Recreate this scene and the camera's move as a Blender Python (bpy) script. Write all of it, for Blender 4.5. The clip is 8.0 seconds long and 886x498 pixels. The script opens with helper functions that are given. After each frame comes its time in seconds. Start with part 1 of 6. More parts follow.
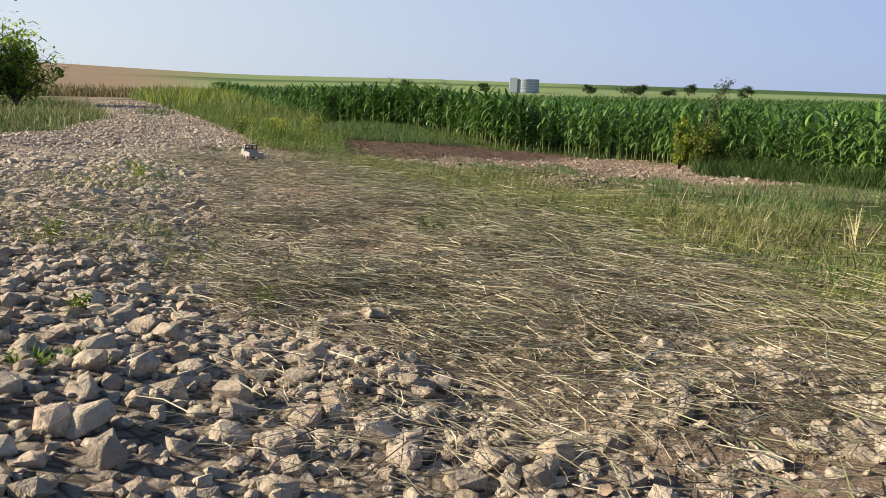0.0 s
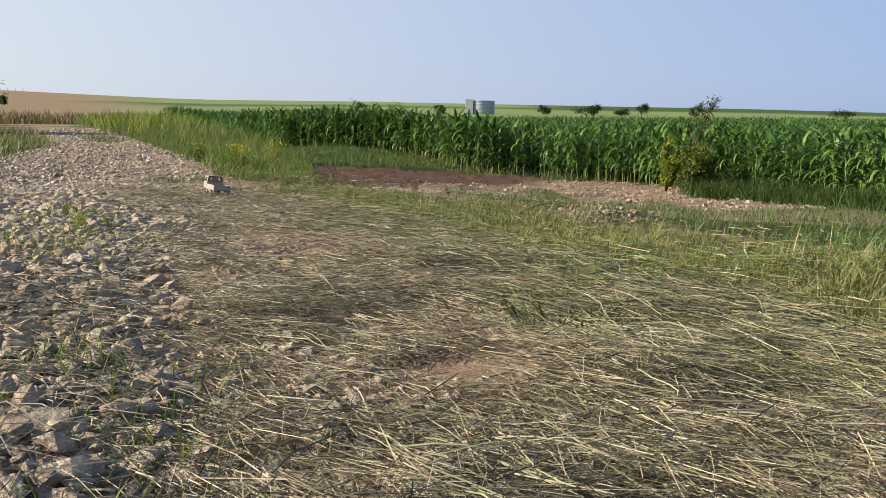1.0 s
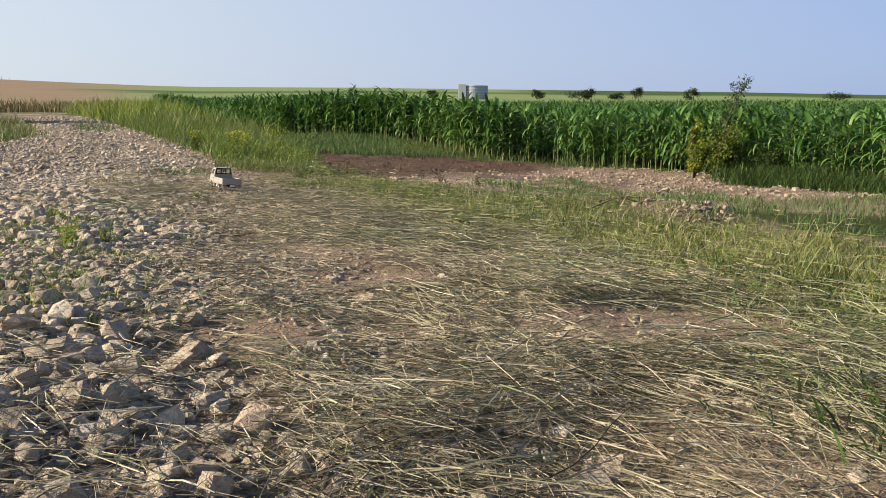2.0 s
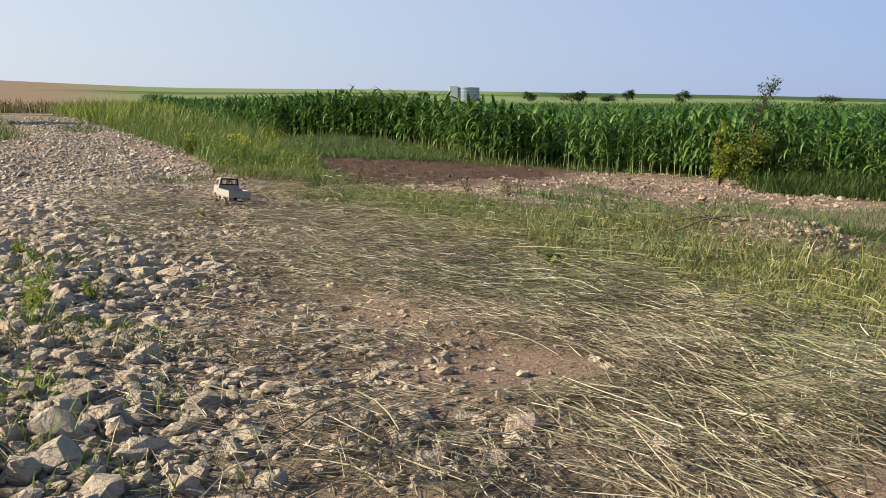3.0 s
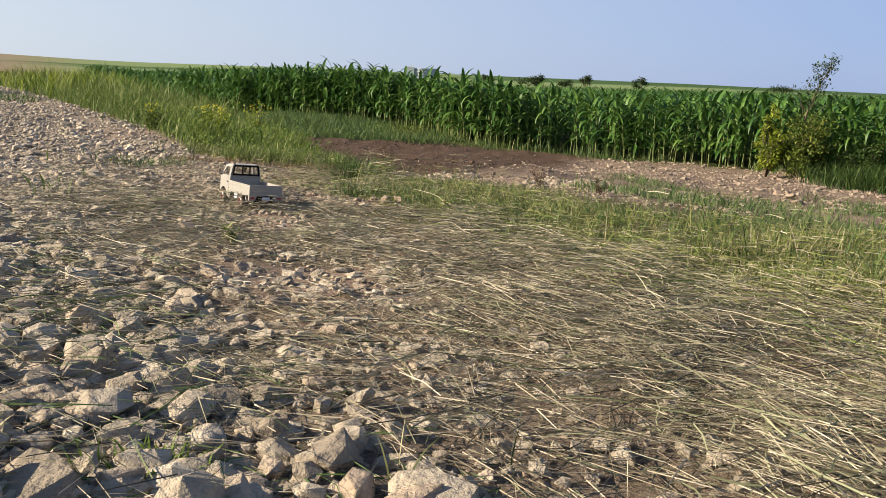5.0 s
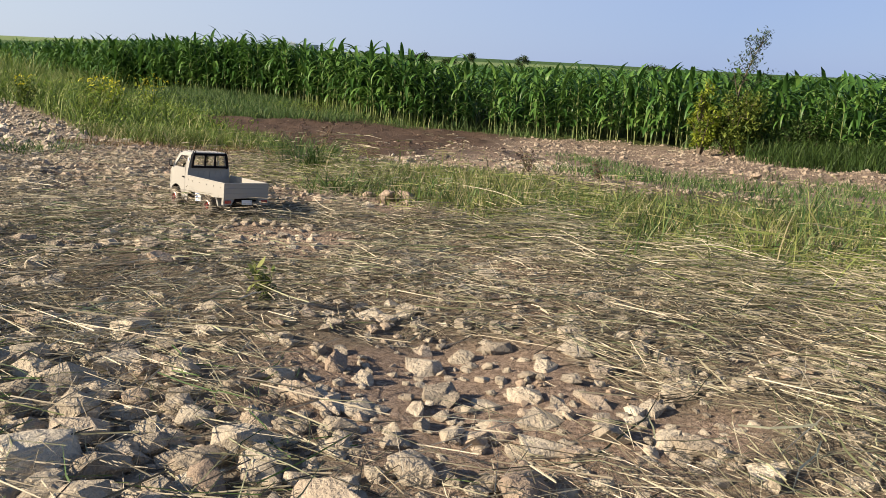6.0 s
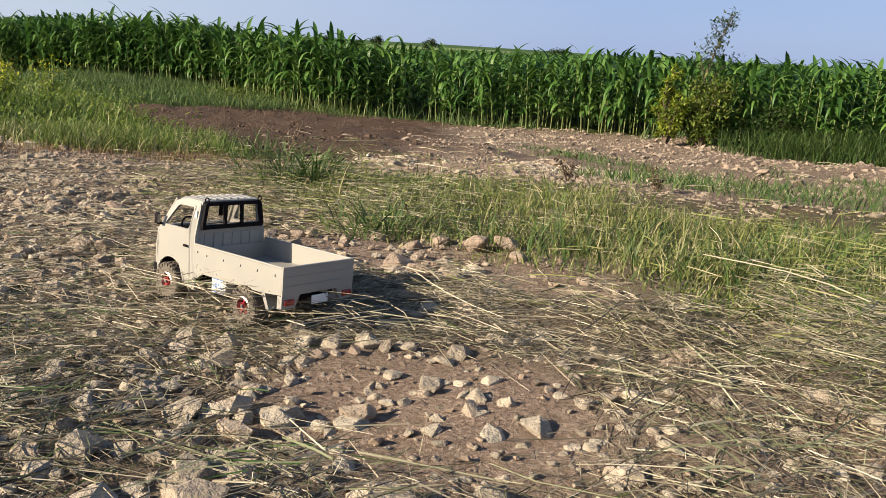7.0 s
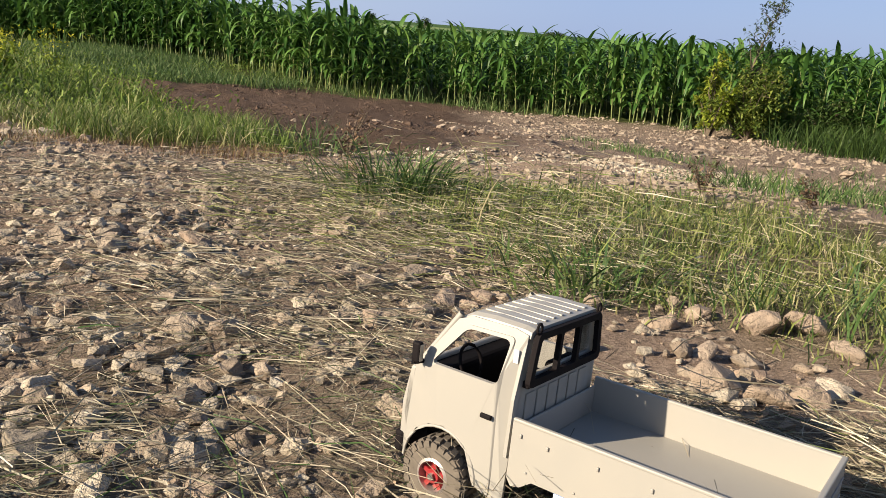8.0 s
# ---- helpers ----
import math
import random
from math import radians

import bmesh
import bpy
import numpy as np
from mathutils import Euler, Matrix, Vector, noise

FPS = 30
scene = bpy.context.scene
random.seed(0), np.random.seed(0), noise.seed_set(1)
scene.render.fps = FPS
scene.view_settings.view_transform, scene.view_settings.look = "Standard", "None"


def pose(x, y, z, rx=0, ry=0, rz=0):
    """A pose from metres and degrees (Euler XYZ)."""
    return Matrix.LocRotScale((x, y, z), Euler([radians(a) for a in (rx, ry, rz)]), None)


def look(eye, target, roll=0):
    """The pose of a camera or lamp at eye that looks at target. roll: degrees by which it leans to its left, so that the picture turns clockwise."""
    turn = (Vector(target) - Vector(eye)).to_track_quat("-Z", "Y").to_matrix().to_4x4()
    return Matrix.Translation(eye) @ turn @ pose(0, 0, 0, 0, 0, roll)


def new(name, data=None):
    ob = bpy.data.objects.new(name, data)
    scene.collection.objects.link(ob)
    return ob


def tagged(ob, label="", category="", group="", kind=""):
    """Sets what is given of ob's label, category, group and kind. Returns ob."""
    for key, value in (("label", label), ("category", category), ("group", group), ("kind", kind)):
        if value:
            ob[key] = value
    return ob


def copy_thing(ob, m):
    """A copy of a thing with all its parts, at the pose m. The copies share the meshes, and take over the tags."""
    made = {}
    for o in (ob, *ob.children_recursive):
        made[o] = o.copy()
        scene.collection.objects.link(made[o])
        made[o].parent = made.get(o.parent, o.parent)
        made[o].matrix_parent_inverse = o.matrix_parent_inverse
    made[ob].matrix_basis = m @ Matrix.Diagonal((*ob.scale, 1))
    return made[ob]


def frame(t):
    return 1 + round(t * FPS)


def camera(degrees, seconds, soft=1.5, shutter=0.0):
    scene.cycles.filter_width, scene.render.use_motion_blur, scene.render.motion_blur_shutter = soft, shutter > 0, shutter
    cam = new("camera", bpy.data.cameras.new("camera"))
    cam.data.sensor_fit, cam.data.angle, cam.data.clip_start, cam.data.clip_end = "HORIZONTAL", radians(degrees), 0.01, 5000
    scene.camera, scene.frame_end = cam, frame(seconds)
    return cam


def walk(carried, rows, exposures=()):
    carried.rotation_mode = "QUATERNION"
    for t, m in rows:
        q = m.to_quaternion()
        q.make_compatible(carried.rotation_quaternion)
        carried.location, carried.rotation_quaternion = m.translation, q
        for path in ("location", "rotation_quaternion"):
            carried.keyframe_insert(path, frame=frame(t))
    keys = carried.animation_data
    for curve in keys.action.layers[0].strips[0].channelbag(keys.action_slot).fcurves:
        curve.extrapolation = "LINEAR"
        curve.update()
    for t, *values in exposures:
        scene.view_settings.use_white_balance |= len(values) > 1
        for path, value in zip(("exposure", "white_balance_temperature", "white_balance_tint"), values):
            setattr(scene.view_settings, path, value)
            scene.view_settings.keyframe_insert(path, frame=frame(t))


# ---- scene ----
cam = camera(59.1, 8.0, soft=0.75)
METRES, EYE, TILT, LEAN, TURN = 8.4, 0.47, -11.3, -1.2, 0.0
ROWS = [
    (0.0, 0.0, 0.0, 0.0, -0.0, 0.0, 0.0),
    (0.5, -0.0193, 0.0691, 0.0128, -1.54, 1.2, 0.58),
    (1.0, -0.0431, 0.1239, 0.0238, -3.12, 1.53, 1.37),
    (2.5, -0.1033, 0.2835, 0.0512, -3.86, 0.13, 2.02),
    (3.0, -0.1206, 0.3335, 0.0617, -4.47, 0.6, 1.91),
    (3.5, -0.1399, 0.3869, 0.0681, -4.15, 0.63, 1.52),
    (4.0, -0.1649, 0.4436, 0.0763, -3.63, -0.05, 0.78),
    (4.5, -0.1818, 0.508, 0.086, -4.97, -0.31, 0.8),
    (6.0, -0.2484, 0.694, 0.1076, -16.59, -2.6, 2.44),
    (6.5, -0.2641, 0.7714, 0.123, -20.31, -3.57, 2.99),
    (7.0, -0.2716, 0.8392, 0.1334, -23.36, -4.12, 3.36),
    (7.5, -0.2786, 0.8975, 0.1414, -24.7, -4.74, 3.11),
    (8.0, -0.2916, 0.9381, 0.1501, -24.21, -5.54, 2.1),
]
walk(cam, [(t, pose(0, 0, EYE, TILT, LEAN, TURN) @ pose(METRES * x, METRES * y, METRES * z, 90 + pitch, roll, yaw)) for t, x, y, z, yaw, pitch, roll in ROWS])

# ---- light: a low afternoon sun on the left, clear hazy sky ----
SUN_AZ, SUN_EL = -90.0, 26.0          # degrees, azimuth clockwise from +y
world = bpy.data.worlds.new("sky")
scene.world = world
world.use_nodes = True
wn = world.node_tree
sky = wn.nodes.new("ShaderNodeTexSky")
sky.sky_type, sky.sun_disc = "NISHITA", False
sky.sun_elevation, sky.sun_rotation = radians(SUN_EL), radians(SUN_AZ)
sky.air_density, sky.dust_density, sky.ozone_density = 1.0, 0.6, 4.5
haze = wn.nodes.new("ShaderNodeMix")               # thin even summer haze over the clear sky
haze.data_type = "RGBA"
wide = wn.nodes.new("ShaderNodeMapRange")            # thick near the horizon, thin overhead
up = wn.nodes.new("ShaderNodeSeparateXYZ")
way = wn.nodes.new("ShaderNodeTexCoord").outputs["Generated"]
wn.links.new(way, up.inputs[0])
wn.links.new(up.outputs[2], wide.inputs[0])
for socket, value in zip(wide.inputs[1:5], (0.2, 0.5, 0.82, 0.05)):
    socket.default_value = value
wn.links.new(wide.outputs[0], haze.inputs[0])
glow = wn.nodes.new("ShaderNodeVectorMath")            # the haze is whiter towards the sun
glow.operation = "DOT_PRODUCT"
tint = wn.nodes.new("ShaderNodeMix")
tint.data_type = "RGBA"
near_sun = wn.nodes.new("ShaderNodeMapRange")
for socket, value in zip(near_sun.inputs[1:5], (-0.5, 0.45, 0.0, 1.0)):
    socket.default_value = value
tint.inputs[6].default_value, tint.inputs[7].default_value = (2.95, 3.85, 6.3, 1), (5.9, 6.4, 7.1, 1)
wn.links.new(glow.outputs["Value"], near_sun.inputs[0])
wn.links.new(near_sun.outputs[0], tint.inputs[0])
wn.links.new(tint.outputs[2], haze.inputs[7])
wn.links.new(sky.outputs[0], haze.inputs[6])
wn.links.new(haze.outputs[2], wn.nodes["Background"].inputs[0])
wn.nodes["Background"].inputs[1].default_value = 0.082
sun = new("sun", bpy.data.lights.new("sun", "SUN"))
sun.data.energy, sun.data.angle, sun.data.color = 6.9, radians(0.6), (1.0, 0.845, 0.63)
sd = Vector((math.sin(radians(SUN_AZ)) * math.cos(radians(SUN_EL)), math.cos(radians(SUN_AZ)) * math.cos(radians(SUN_EL)), math.sin(radians(SUN_EL))))
sun.matrix_world = look(sd * 50, (0, 0, 0))
glow.inputs[1].default_value = sd
wn.links.new(way, glow.inputs[0])
scene.view_settings.exposure = 0.6

# ---- materials ----


class Nodes:
    """A small writer of node trees."""

    def __init__(self, name):
        self.mat = bpy.data.materials.new(name)
        self.mat.use_nodes = True
        self.t = self.mat.node_tree
        self.bsdf = self.t.nodes["Principled BSDF"]
        self.out = self.t.nodes["Material Output"]

    def n(self, kind, inputs=None, **props):
        node = self.t.nodes.new(kind)
        if "data_type" in props:
            node.data_type, node.blend_type = props["data_type"], props["blend_type"]
        if "operation" in props:
            node.operation = props["operation"]
        if "feature" in props:
            node.feature = props["feature"]
        if "attribute_name" in props:
            node.attribute_name = props["attribute_name"]
        for k, v in (inputs or {}).items():
            self.put(node.inputs[k], v)
        return node

    def put(self, socket, v):
        if isinstance(v, bpy.types.NodeSocket):
            self.t.links.new(v, socket)
        else:
            socket.default_value = v

    def coord(self, kind="Object"):
        return self.n("ShaderNodeTexCoord").outputs[kind]

    def noise(self, scale, detail=4.0, rough=0.6, vec=None):
        return self.n("ShaderNodeTexNoise", {"Scale": scale, "Detail": detail, "Roughness": rough, "Vector": vec or self.coord()}).outputs["Fac"]

    def ramp(self, fac, stops):
        node = self.n("ShaderNodeValToRGB", {"Fac": fac})
        el = node.color_ramp.elements
        while len(el) < len(stops):
            el.new(0.5)
        for e, (p, c) in zip(el, stops):
            e.position, e.color = p, (*c, 1)
        return node.outputs["Color"]

    def mix(self, fac, a, b, mode="MIX"):
        node = self.n("ShaderNodeMix", data_type="RGBA", blend_type=mode)
        self.put(node.inputs[0], fac)
        for s, v in ((node.inputs[6], a), (node.inputs[7], b)):
            self.put(s, (*v, 1) if isinstance(v, tuple) and len(v) == 3 else v)
        return node.outputs[2]

    def math(self, op, a, b=0.0):
        node = self.n("ShaderNodeMath", operation=op)
        self.put(node.inputs[0], a), self.put(node.inputs[1], b)
        return node.outputs[0]

    def attr(self, name):
        return self.n("ShaderNodeAttribute", attribute_name=name).outputs["Fac"]

    def finish(self, color, rough=0.85, bump=None, strength=0.4, dist=0.004, metal=0.0, leaf=0.0, spec=0.3, bevel=0.0):
        b = self.bsdf
        self.put(b.inputs["Base Color"], (*color, 1) if isinstance(color, tuple) else color)
        self.put(b.inputs["Roughness"], rough)
        b.inputs["Metallic"].default_value = metal
        b.inputs["Specular IOR Level"].default_value = spec
        if bump is not None:
            bn = self.n("ShaderNodeBump", {"Strength": strength, "Distance": dist, "Height": bump})
            if bevel:
                self.t.links.new(self.n("ShaderNodeBevel", {"Radius": bevel}).outputs[0], bn.inputs["Normal"])
            self.t.links.new(bn.outputs[0], b.inputs["Normal"])
        if leaf:
            tr = self.n("ShaderNodeBsdfTranslucent")
            self.put(tr.inputs["Color"], (*color, 1) if isinstance(color, tuple) else color)
            m = self.n("ShaderNodeMixShader", {0: leaf, 1: b.outputs[0], 2: tr.outputs[0]})
            self.t.links.new(m.outputs[0], self.out.inputs["Surface"])
        return self.mat


def island(n):
    return n.n("ShaderNodeNewGeometry").outputs["Random Per Island"]


def blade_material(name, stops, leaf=0.35, rough=0.6, single=False, spec=0.25):
    """Grass, straw or leaves: each blade has its own tone, with blotches along it."""
    n = Nodes(name)
    c = n.ramp(n.n("ShaderNodeObjectInfo").outputs["Random"] if single else island(n), stops)
    c = n.mix(n.math("MULTIPLY", n.noise(14.0, 3.0), 0.55), c, (0.5, 0.5, 0.5), "OVERLAY")
    return n.finish(c, rough, leaf=leaf, spec=spec)


def ground_material():
    n = Nodes("ground_soil")
    big, mid, fine, grit = n.noise(0.5, 5), n.noise(5.0, 6, 0.65), n.noise(45.0, 6, 0.7), n.noise(260.0, 3, 0.7)
    crumbs = n.ramp(n.noise(120.0, 5, 0.75), [(0.40, (0, 0, 0)), (0.56, (1, 1, 1))])
    soil = n.mix(crumbs, n.mix(mid, (0.215, 0.150, 0.112), (0.385, 0.278, 0.21)), n.mix(fine, (0.385, 0.278, 0.21), (0.68, 0.515, 0.405)))
    vor = n.n("ShaderNodeTexVoronoi", {"Scale": 34.0, "Vector": n.coord()})
    edge = n.n("ShaderNodeTexVoronoi", {"Scale": 34.0, "Vector": n.coord()}, feature="DISTANCE_TO_EDGE").outputs["Distance"]
    pebble = n.ramp(n.n("ShaderNodeSeparateColor", {"Color": vor.outputs["Color"]}).outputs[0], [(0.0, (0.30, 0.255, 0.205)), (0.5, (0.47, 0.41, 0.335)), (1.0, (0.62, 0.555, 0.465))])
    # seams between pebbles: dusty soil, coloured darker to stand for the crevices' shade
    gap = n.ramp(edge, [(0.0, (0, 0, 0)), (0.16, (1, 1, 1))])
    gravel = n.mix(gap, (0.13, 0.105, 0.083), n.mix(n.math("MULTIPLY", fine, 0.5), pebble, (0.30, 0.25, 0.20)))
    fib1 = n.noise(1.0, 4, 0.7, n.n("ShaderNodeMapping", {"Vector": n.coord(), "Scale": (22, 260, 22), "Rotation": (0, 0, 0.25)}).outputs[0])
    fib2 = n.noise(1.0, 4, 0.7, n.n("ShaderNodeMapping", {"Vector": n.coord(), "Scale": (20, 240, 20), "Rotation": (0, 0, -0.55)}).outputs[0])
    fibre = n.math("MAXIMUM", fib1, fib2)
    # shade beneath the straw mat is put into the dark colour between fibres
    litter = n.mix(n.ramp(fibre, [(0.46, (0, 0, 0)), (0.68, (1, 1, 1))]), n.mix(fine, (0.028, 0.024, 0.016), (0.17, 0.142, 0.10)), (0.44, 0.395, 0.285))
    litter = n.mix(n.math("MULTIPLY", mid, 0.4), litter, soil)
    pink = n.mix(crumbs, n.mix(mid, (0.13, 0.097, 0.075), (0.235, 0.178, 0.14)), n.mix(fine, (0.24, 0.182, 0.143), (0.42, 0.33, 0.265)))
    brown = n.mix(n.math("MULTIPLY", n.math("ADD", mid, fine), 0.5), (0.06, 0.041, 0.031), (0.165, 0.112, 0.085))
    green = n.mix(mid, (0.035, 0.055, 0.014), (0.085, 0.105, 0.03))
    tan = n.mix(n.noise(0.06, 6), (0.20, 0.145, 0.098), (0.265, 0.198, 0.135))
    far = n.mix(n.noise(0.02, 5), (0.14, 0.20, 0.075), (0.20, 0.26, 0.11))
    dark = n.mix(n.noise(0.05, 4), (0.035, 0.075, 0.02), (0.06, 0.11, 0.03))
    c = soil
    for key, col in (("litter", litter), ("gravel", gravel), ("pink", pink), ("brown", brown), ("green", green), ("tan", tan), ("far", far), ("dark", dark)):
        c = n.mix(n.attr(key), c, col)
    c = n.mix(n.math("MULTIPLY", grit, 0.5), c, (0.5, 0.5, 0.5), "OVERLAY")
    h = n.math("ADD", n.math("ADD", n.math("MULTIPLY", fine, 1.4), n.math("MULTIPLY", crumbs, 0.35)), n.math("MULTIPLY", grit, 0.35))
    h = n.math("ADD", h, n.math("MULTIPLY", n.math("MULTIPLY", n.math("MINIMUM", edge, 0.3), 4.0), n.attr("gravel")))
    h = n.math("ADD", h, n.math("MULTIPLY", n.math("MULTIPLY", fibre, 1.5), n.attr("litter")))
    return n.finish(c, 0.95, h, 1.0, 0.018, spec=0.12)


def stone_material(name, tint, single=False, share=0.3):
    n = Nodes(name)
    v = n.n("ShaderNodeNewGeometry").outputs["Position"]
    a, b, g = n.noise(9.0, 4, 0.6, v), n.noise(60.0, 6, 0.7, v), n.noise(24.0, 5, 0.6, v)
    pick = n.math("ADD", n.math("MULTIPLY", n.n("ShaderNodeObjectInfo").outputs["Random"], 0.65), 0.35) if single else island(n)
    base = n.ramp(pick, [(0.0, (0.28, 0.235, 0.182)), (0.35, (0.46, 0.395, 0.308)), (0.7, (0.60, 0.525, 0.418)), (0.88, (0.51, 0.39, 0.292)), (1.0, (0.75, 0.68, 0.56))])
    c = n.mix(share, base, tint)
    c = n.mix(n.ramp(b, [(0.42, (0, 0, 0)), (0.62, (1, 1, 1))]), c, n.mix(0.4, c, (0.22, 0.18, 0.14)))
    c = n.mix(n.math("MULTIPLY", a, 0.5), c, (0.5, 0.5, 0.5), "OVERLAY")
    return n.finish(c, 0.9, n.math("ADD", b, n.math("MULTIPLY", g, 1.8)), 1.0, 0.013, spec=0.2, bevel=0.006)


GROUND = ground_material()
STONE = stone_material("limestone", (0.48, 0.415, 0.33))
ROCK = stone_material("limestone_rock", (0.46, 0.40, 0.315), True)
PINKROCK = stone_material("reddish_rock", (0.32, 0.232, 0.178), True, 0.72)
PINKSTONE = stone_material("reddish_stone", (0.28, 0.21, 0.16), share=0.6)
STRAW = blade_material("straw", [(0.0, (0.045, 0.040, 0.028)), (0.25, (0.165, 0.142, 0.10)), (0.45, (0.37, 0.32, 0.24)), (0.6, (0.165, 0.17, 0.098)), (0.85, (0.43, 0.38, 0.285)), (1.0, (0.60, 0.54, 0.42))], 0.08, 0.5)
GRASS_DRY = blade_material("half_dry_grass", [(0.0, (0.035, 0.055, 0.014)), (0.25, (0.125, 0.165, 0.040)), (0.5, (0.245, 0.26, 0.085)), (0.68, (0.115, 0.16, 0.034)), (0.85, (0.31, 0.285, 0.14)), (1.0, (0.48, 0.42, 0.28))], 0.2)
GRASS_GREEN = blade_material("green_grass", [(0.0, (0.03, 0.066, 0.018)), (0.4, (0.066, 0.125, 0.034)), (0.75, (0.10, 0.157, 0.048)), (1.0, (0.185, 0.215, 0.095))], 0.2)
GRASS_BANK = blade_material("bank_grass", [(0.0, (0.045, 0.09, 0.016)), (0.4, (0.10, 0.16, 0.028)), (0.75, (0.165, 0.215, 0.048)), (1.0, (0.31, 0.31, 0.14))], 0.22)
RUSTY_GRASS = blade_material("withered_rusty_grass", [(0.0, (0.09, 0.055, 0.03)), (0.5, (0.24, 0.15, 0.085)), (0.8, (0.15, 0.14, 0.05)), (1.0, (0.40, 0.29, 0.18))], 0.12)
DRY_BAND = blade_material("dry_tall_grass", [(0.0, (0.07, 0.065, 0.03)), (0.6, (0.14, 0.125, 0.06)), (1.0, (0.24, 0.20, 0.11))])
CORN_LEAF = blade_material("corn_leaf", [(0.0, (0.03, 0.08, 0.016)), (0.5, (0.062, 0.145, 0.027)), (1.0, (0.125, 0.225, 0.048))], 0.22, 0.46, spec=0.3)
SINGLE_CORN_LEAF = blade_material("single_corn_leaf", [(0.0, (0.03, 0.08, 0.016)), (0.5, (0.062, 0.145, 0.027)), (1.0, (0.125, 0.225, 0.048))], 0.22, 0.46, True, 0.3)
CORN_STALK = blade_material("corn_stalk", [(0.0, (0.09, 0.125, 0.035)), (0.6, (0.16, 0.19, 0.07)), (1.0, (0.27, 0.26, 0.13))], 0.0, 0.5)
BUSH_LEAF = blade_material("bush_leaf", [(0.0, (0.035, 0.07, 0.012)), (0.5, (0.105, 0.155, 0.028)), (1.0, (0.25, 0.29, 0.055))], 0.3)
SUNNY_LEAF = blade_material("sunny_bush_leaf", [(0.0, (0.08, 0.14, 0.02)), (0.5, (0.15, 0.23, 0.035)), (1.0, (0.26, 0.33, 0.06))])
BRIGHT_LEAF = blade_material("large_bush_leaf", [(0.0, (0.13, 0.22, 0.02)), (0.5, (0.26, 0.38, 0.04)), (1.0, (0.42, 0.50, 0.08))], 0.55)
YOUNG_LEAF = blade_material("young_leaf", [(0.0, (0.13, 0.19, 0.02)), (0.5, (0.22, 0.28, 0.03)), (1.0, (0.31, 0.35, 0.05))])
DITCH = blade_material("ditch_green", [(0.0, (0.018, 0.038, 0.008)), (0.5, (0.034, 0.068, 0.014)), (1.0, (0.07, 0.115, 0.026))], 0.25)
FRESH_HAY = blade_material("fresh_hay", [(0.0, (0.05, 0.062, 0.028)), (0.35, (0.17, 0.185, 0.10)), (0.6, (0.34, 0.345, 0.22)), (0.8, (0.13, 0.15, 0.075)), (1.0, (0.52, 0.50, 0.375))], 0.1)
DARK_LEAF = blade_material("far_shrub_leaf", [(0.0, (0.03, 0.05, 0.02)), (0.6, (0.05, 0.08, 0.03)), (1.0, (0.09, 0.12, 0.045))])
CLOD = Nodes("dry_clod")
CLOD = CLOD.finish(CLOD.mix(CLOD.noise(40, 5), (0.16, 0.12, 0.088), (0.40, 0.315, 0.24)), 0.95, CLOD.noise(200, 4), 0.8, 0.003, spec=0.1)
BROWN_CLOD = Nodes("dark_brown_clod")
BROWN_CLOD = BROWN_CLOD.finish(BROWN_CLOD.mix(BROWN_CLOD.noise(30, 5), (0.055, 0.037, 0.028), (0.16, 0.11, 0.083)), 0.95, BROWN_CLOD.noise(150, 4), 0.8, 0.004, spec=0.1)
YELLOW = blade_material("yellow_flower", [(0.0, (0.45, 0.42, 0.02)), (1.0, (0.65, 0.62, 0.06))])
WHITE_FLOWER = blade_material("white_flower", [(0.0, (0.6, 0.6, 0.5)), (1.0, (0.75, 0.75, 0.68))])
DEAD_LEAF = blade_material("dead_leaf", [(0.0, (0.06, 0.04, 0.025)), (0.6, (0.12, 0.075, 0.045)), (1.0, (0.20, 0.13, 0.08))], 0.1)
BARK = Nodes("bark")
BARK = BARK.finish(BARK.mix(BARK.noise(30, 5), (0.06, 0.045, 0.035), (0.19, 0.15, 0.11)), 0.9, BARK.noise(60, 4), 0.6)

# ---- the lie of the land ----


def ss(a, b, v):
    v = np.clip((v - a) / (b - a), 0, 1)
    return v * v * (3 - 2 * v)


def vnoise(x, y, scale, seed=0):
    """Smooth noise from 0 to 1 on a lattice."""
    x, y = np.asarray(x, float) * scale + 57.3 * seed, np.asarray(y, float) * scale - 31.7 * seed
    xi, yi = np.floor(x), np.floor(y)
    fx, fy = x - xi, y - yi
    fx, fy = fx * fx * (3 - 2 * fx), fy * fy * (3 - 2 * fy)

    def h(a, b):
        v = np.sin(a * 127.1 + b * 311.7 + seed * 74.7) * 43758.5453
        return v - np.floor(v)
    return (h(xi, yi) * (1 - fx) + h(xi + 1, yi) * fx) * (1 - fy) + (h(xi, yi + 1) * (1 - fx) + h(xi + 1, yi + 1) * fx) * fy


def fnoise(x, y, scale, seed=0):
    return (vnoise(x, y, scale, seed) + 0.5 * vnoise(x, y, scale * 2.1, seed + 1) + 0.25 * vnoise(x, y, scale * 4.3, seed + 2)) / 1.75


def level(y, a, b):
    """y up to a, then easing to a constant at b."""
    u = np.clip((y - a) / (b - a), 0, 1)
    return np.minimum(y, a) + (b - a) * (u - u * u / 2)


def across(x, y):
    """Distance to the right of the line of the wheel track."""
    return x + 0.33 * y


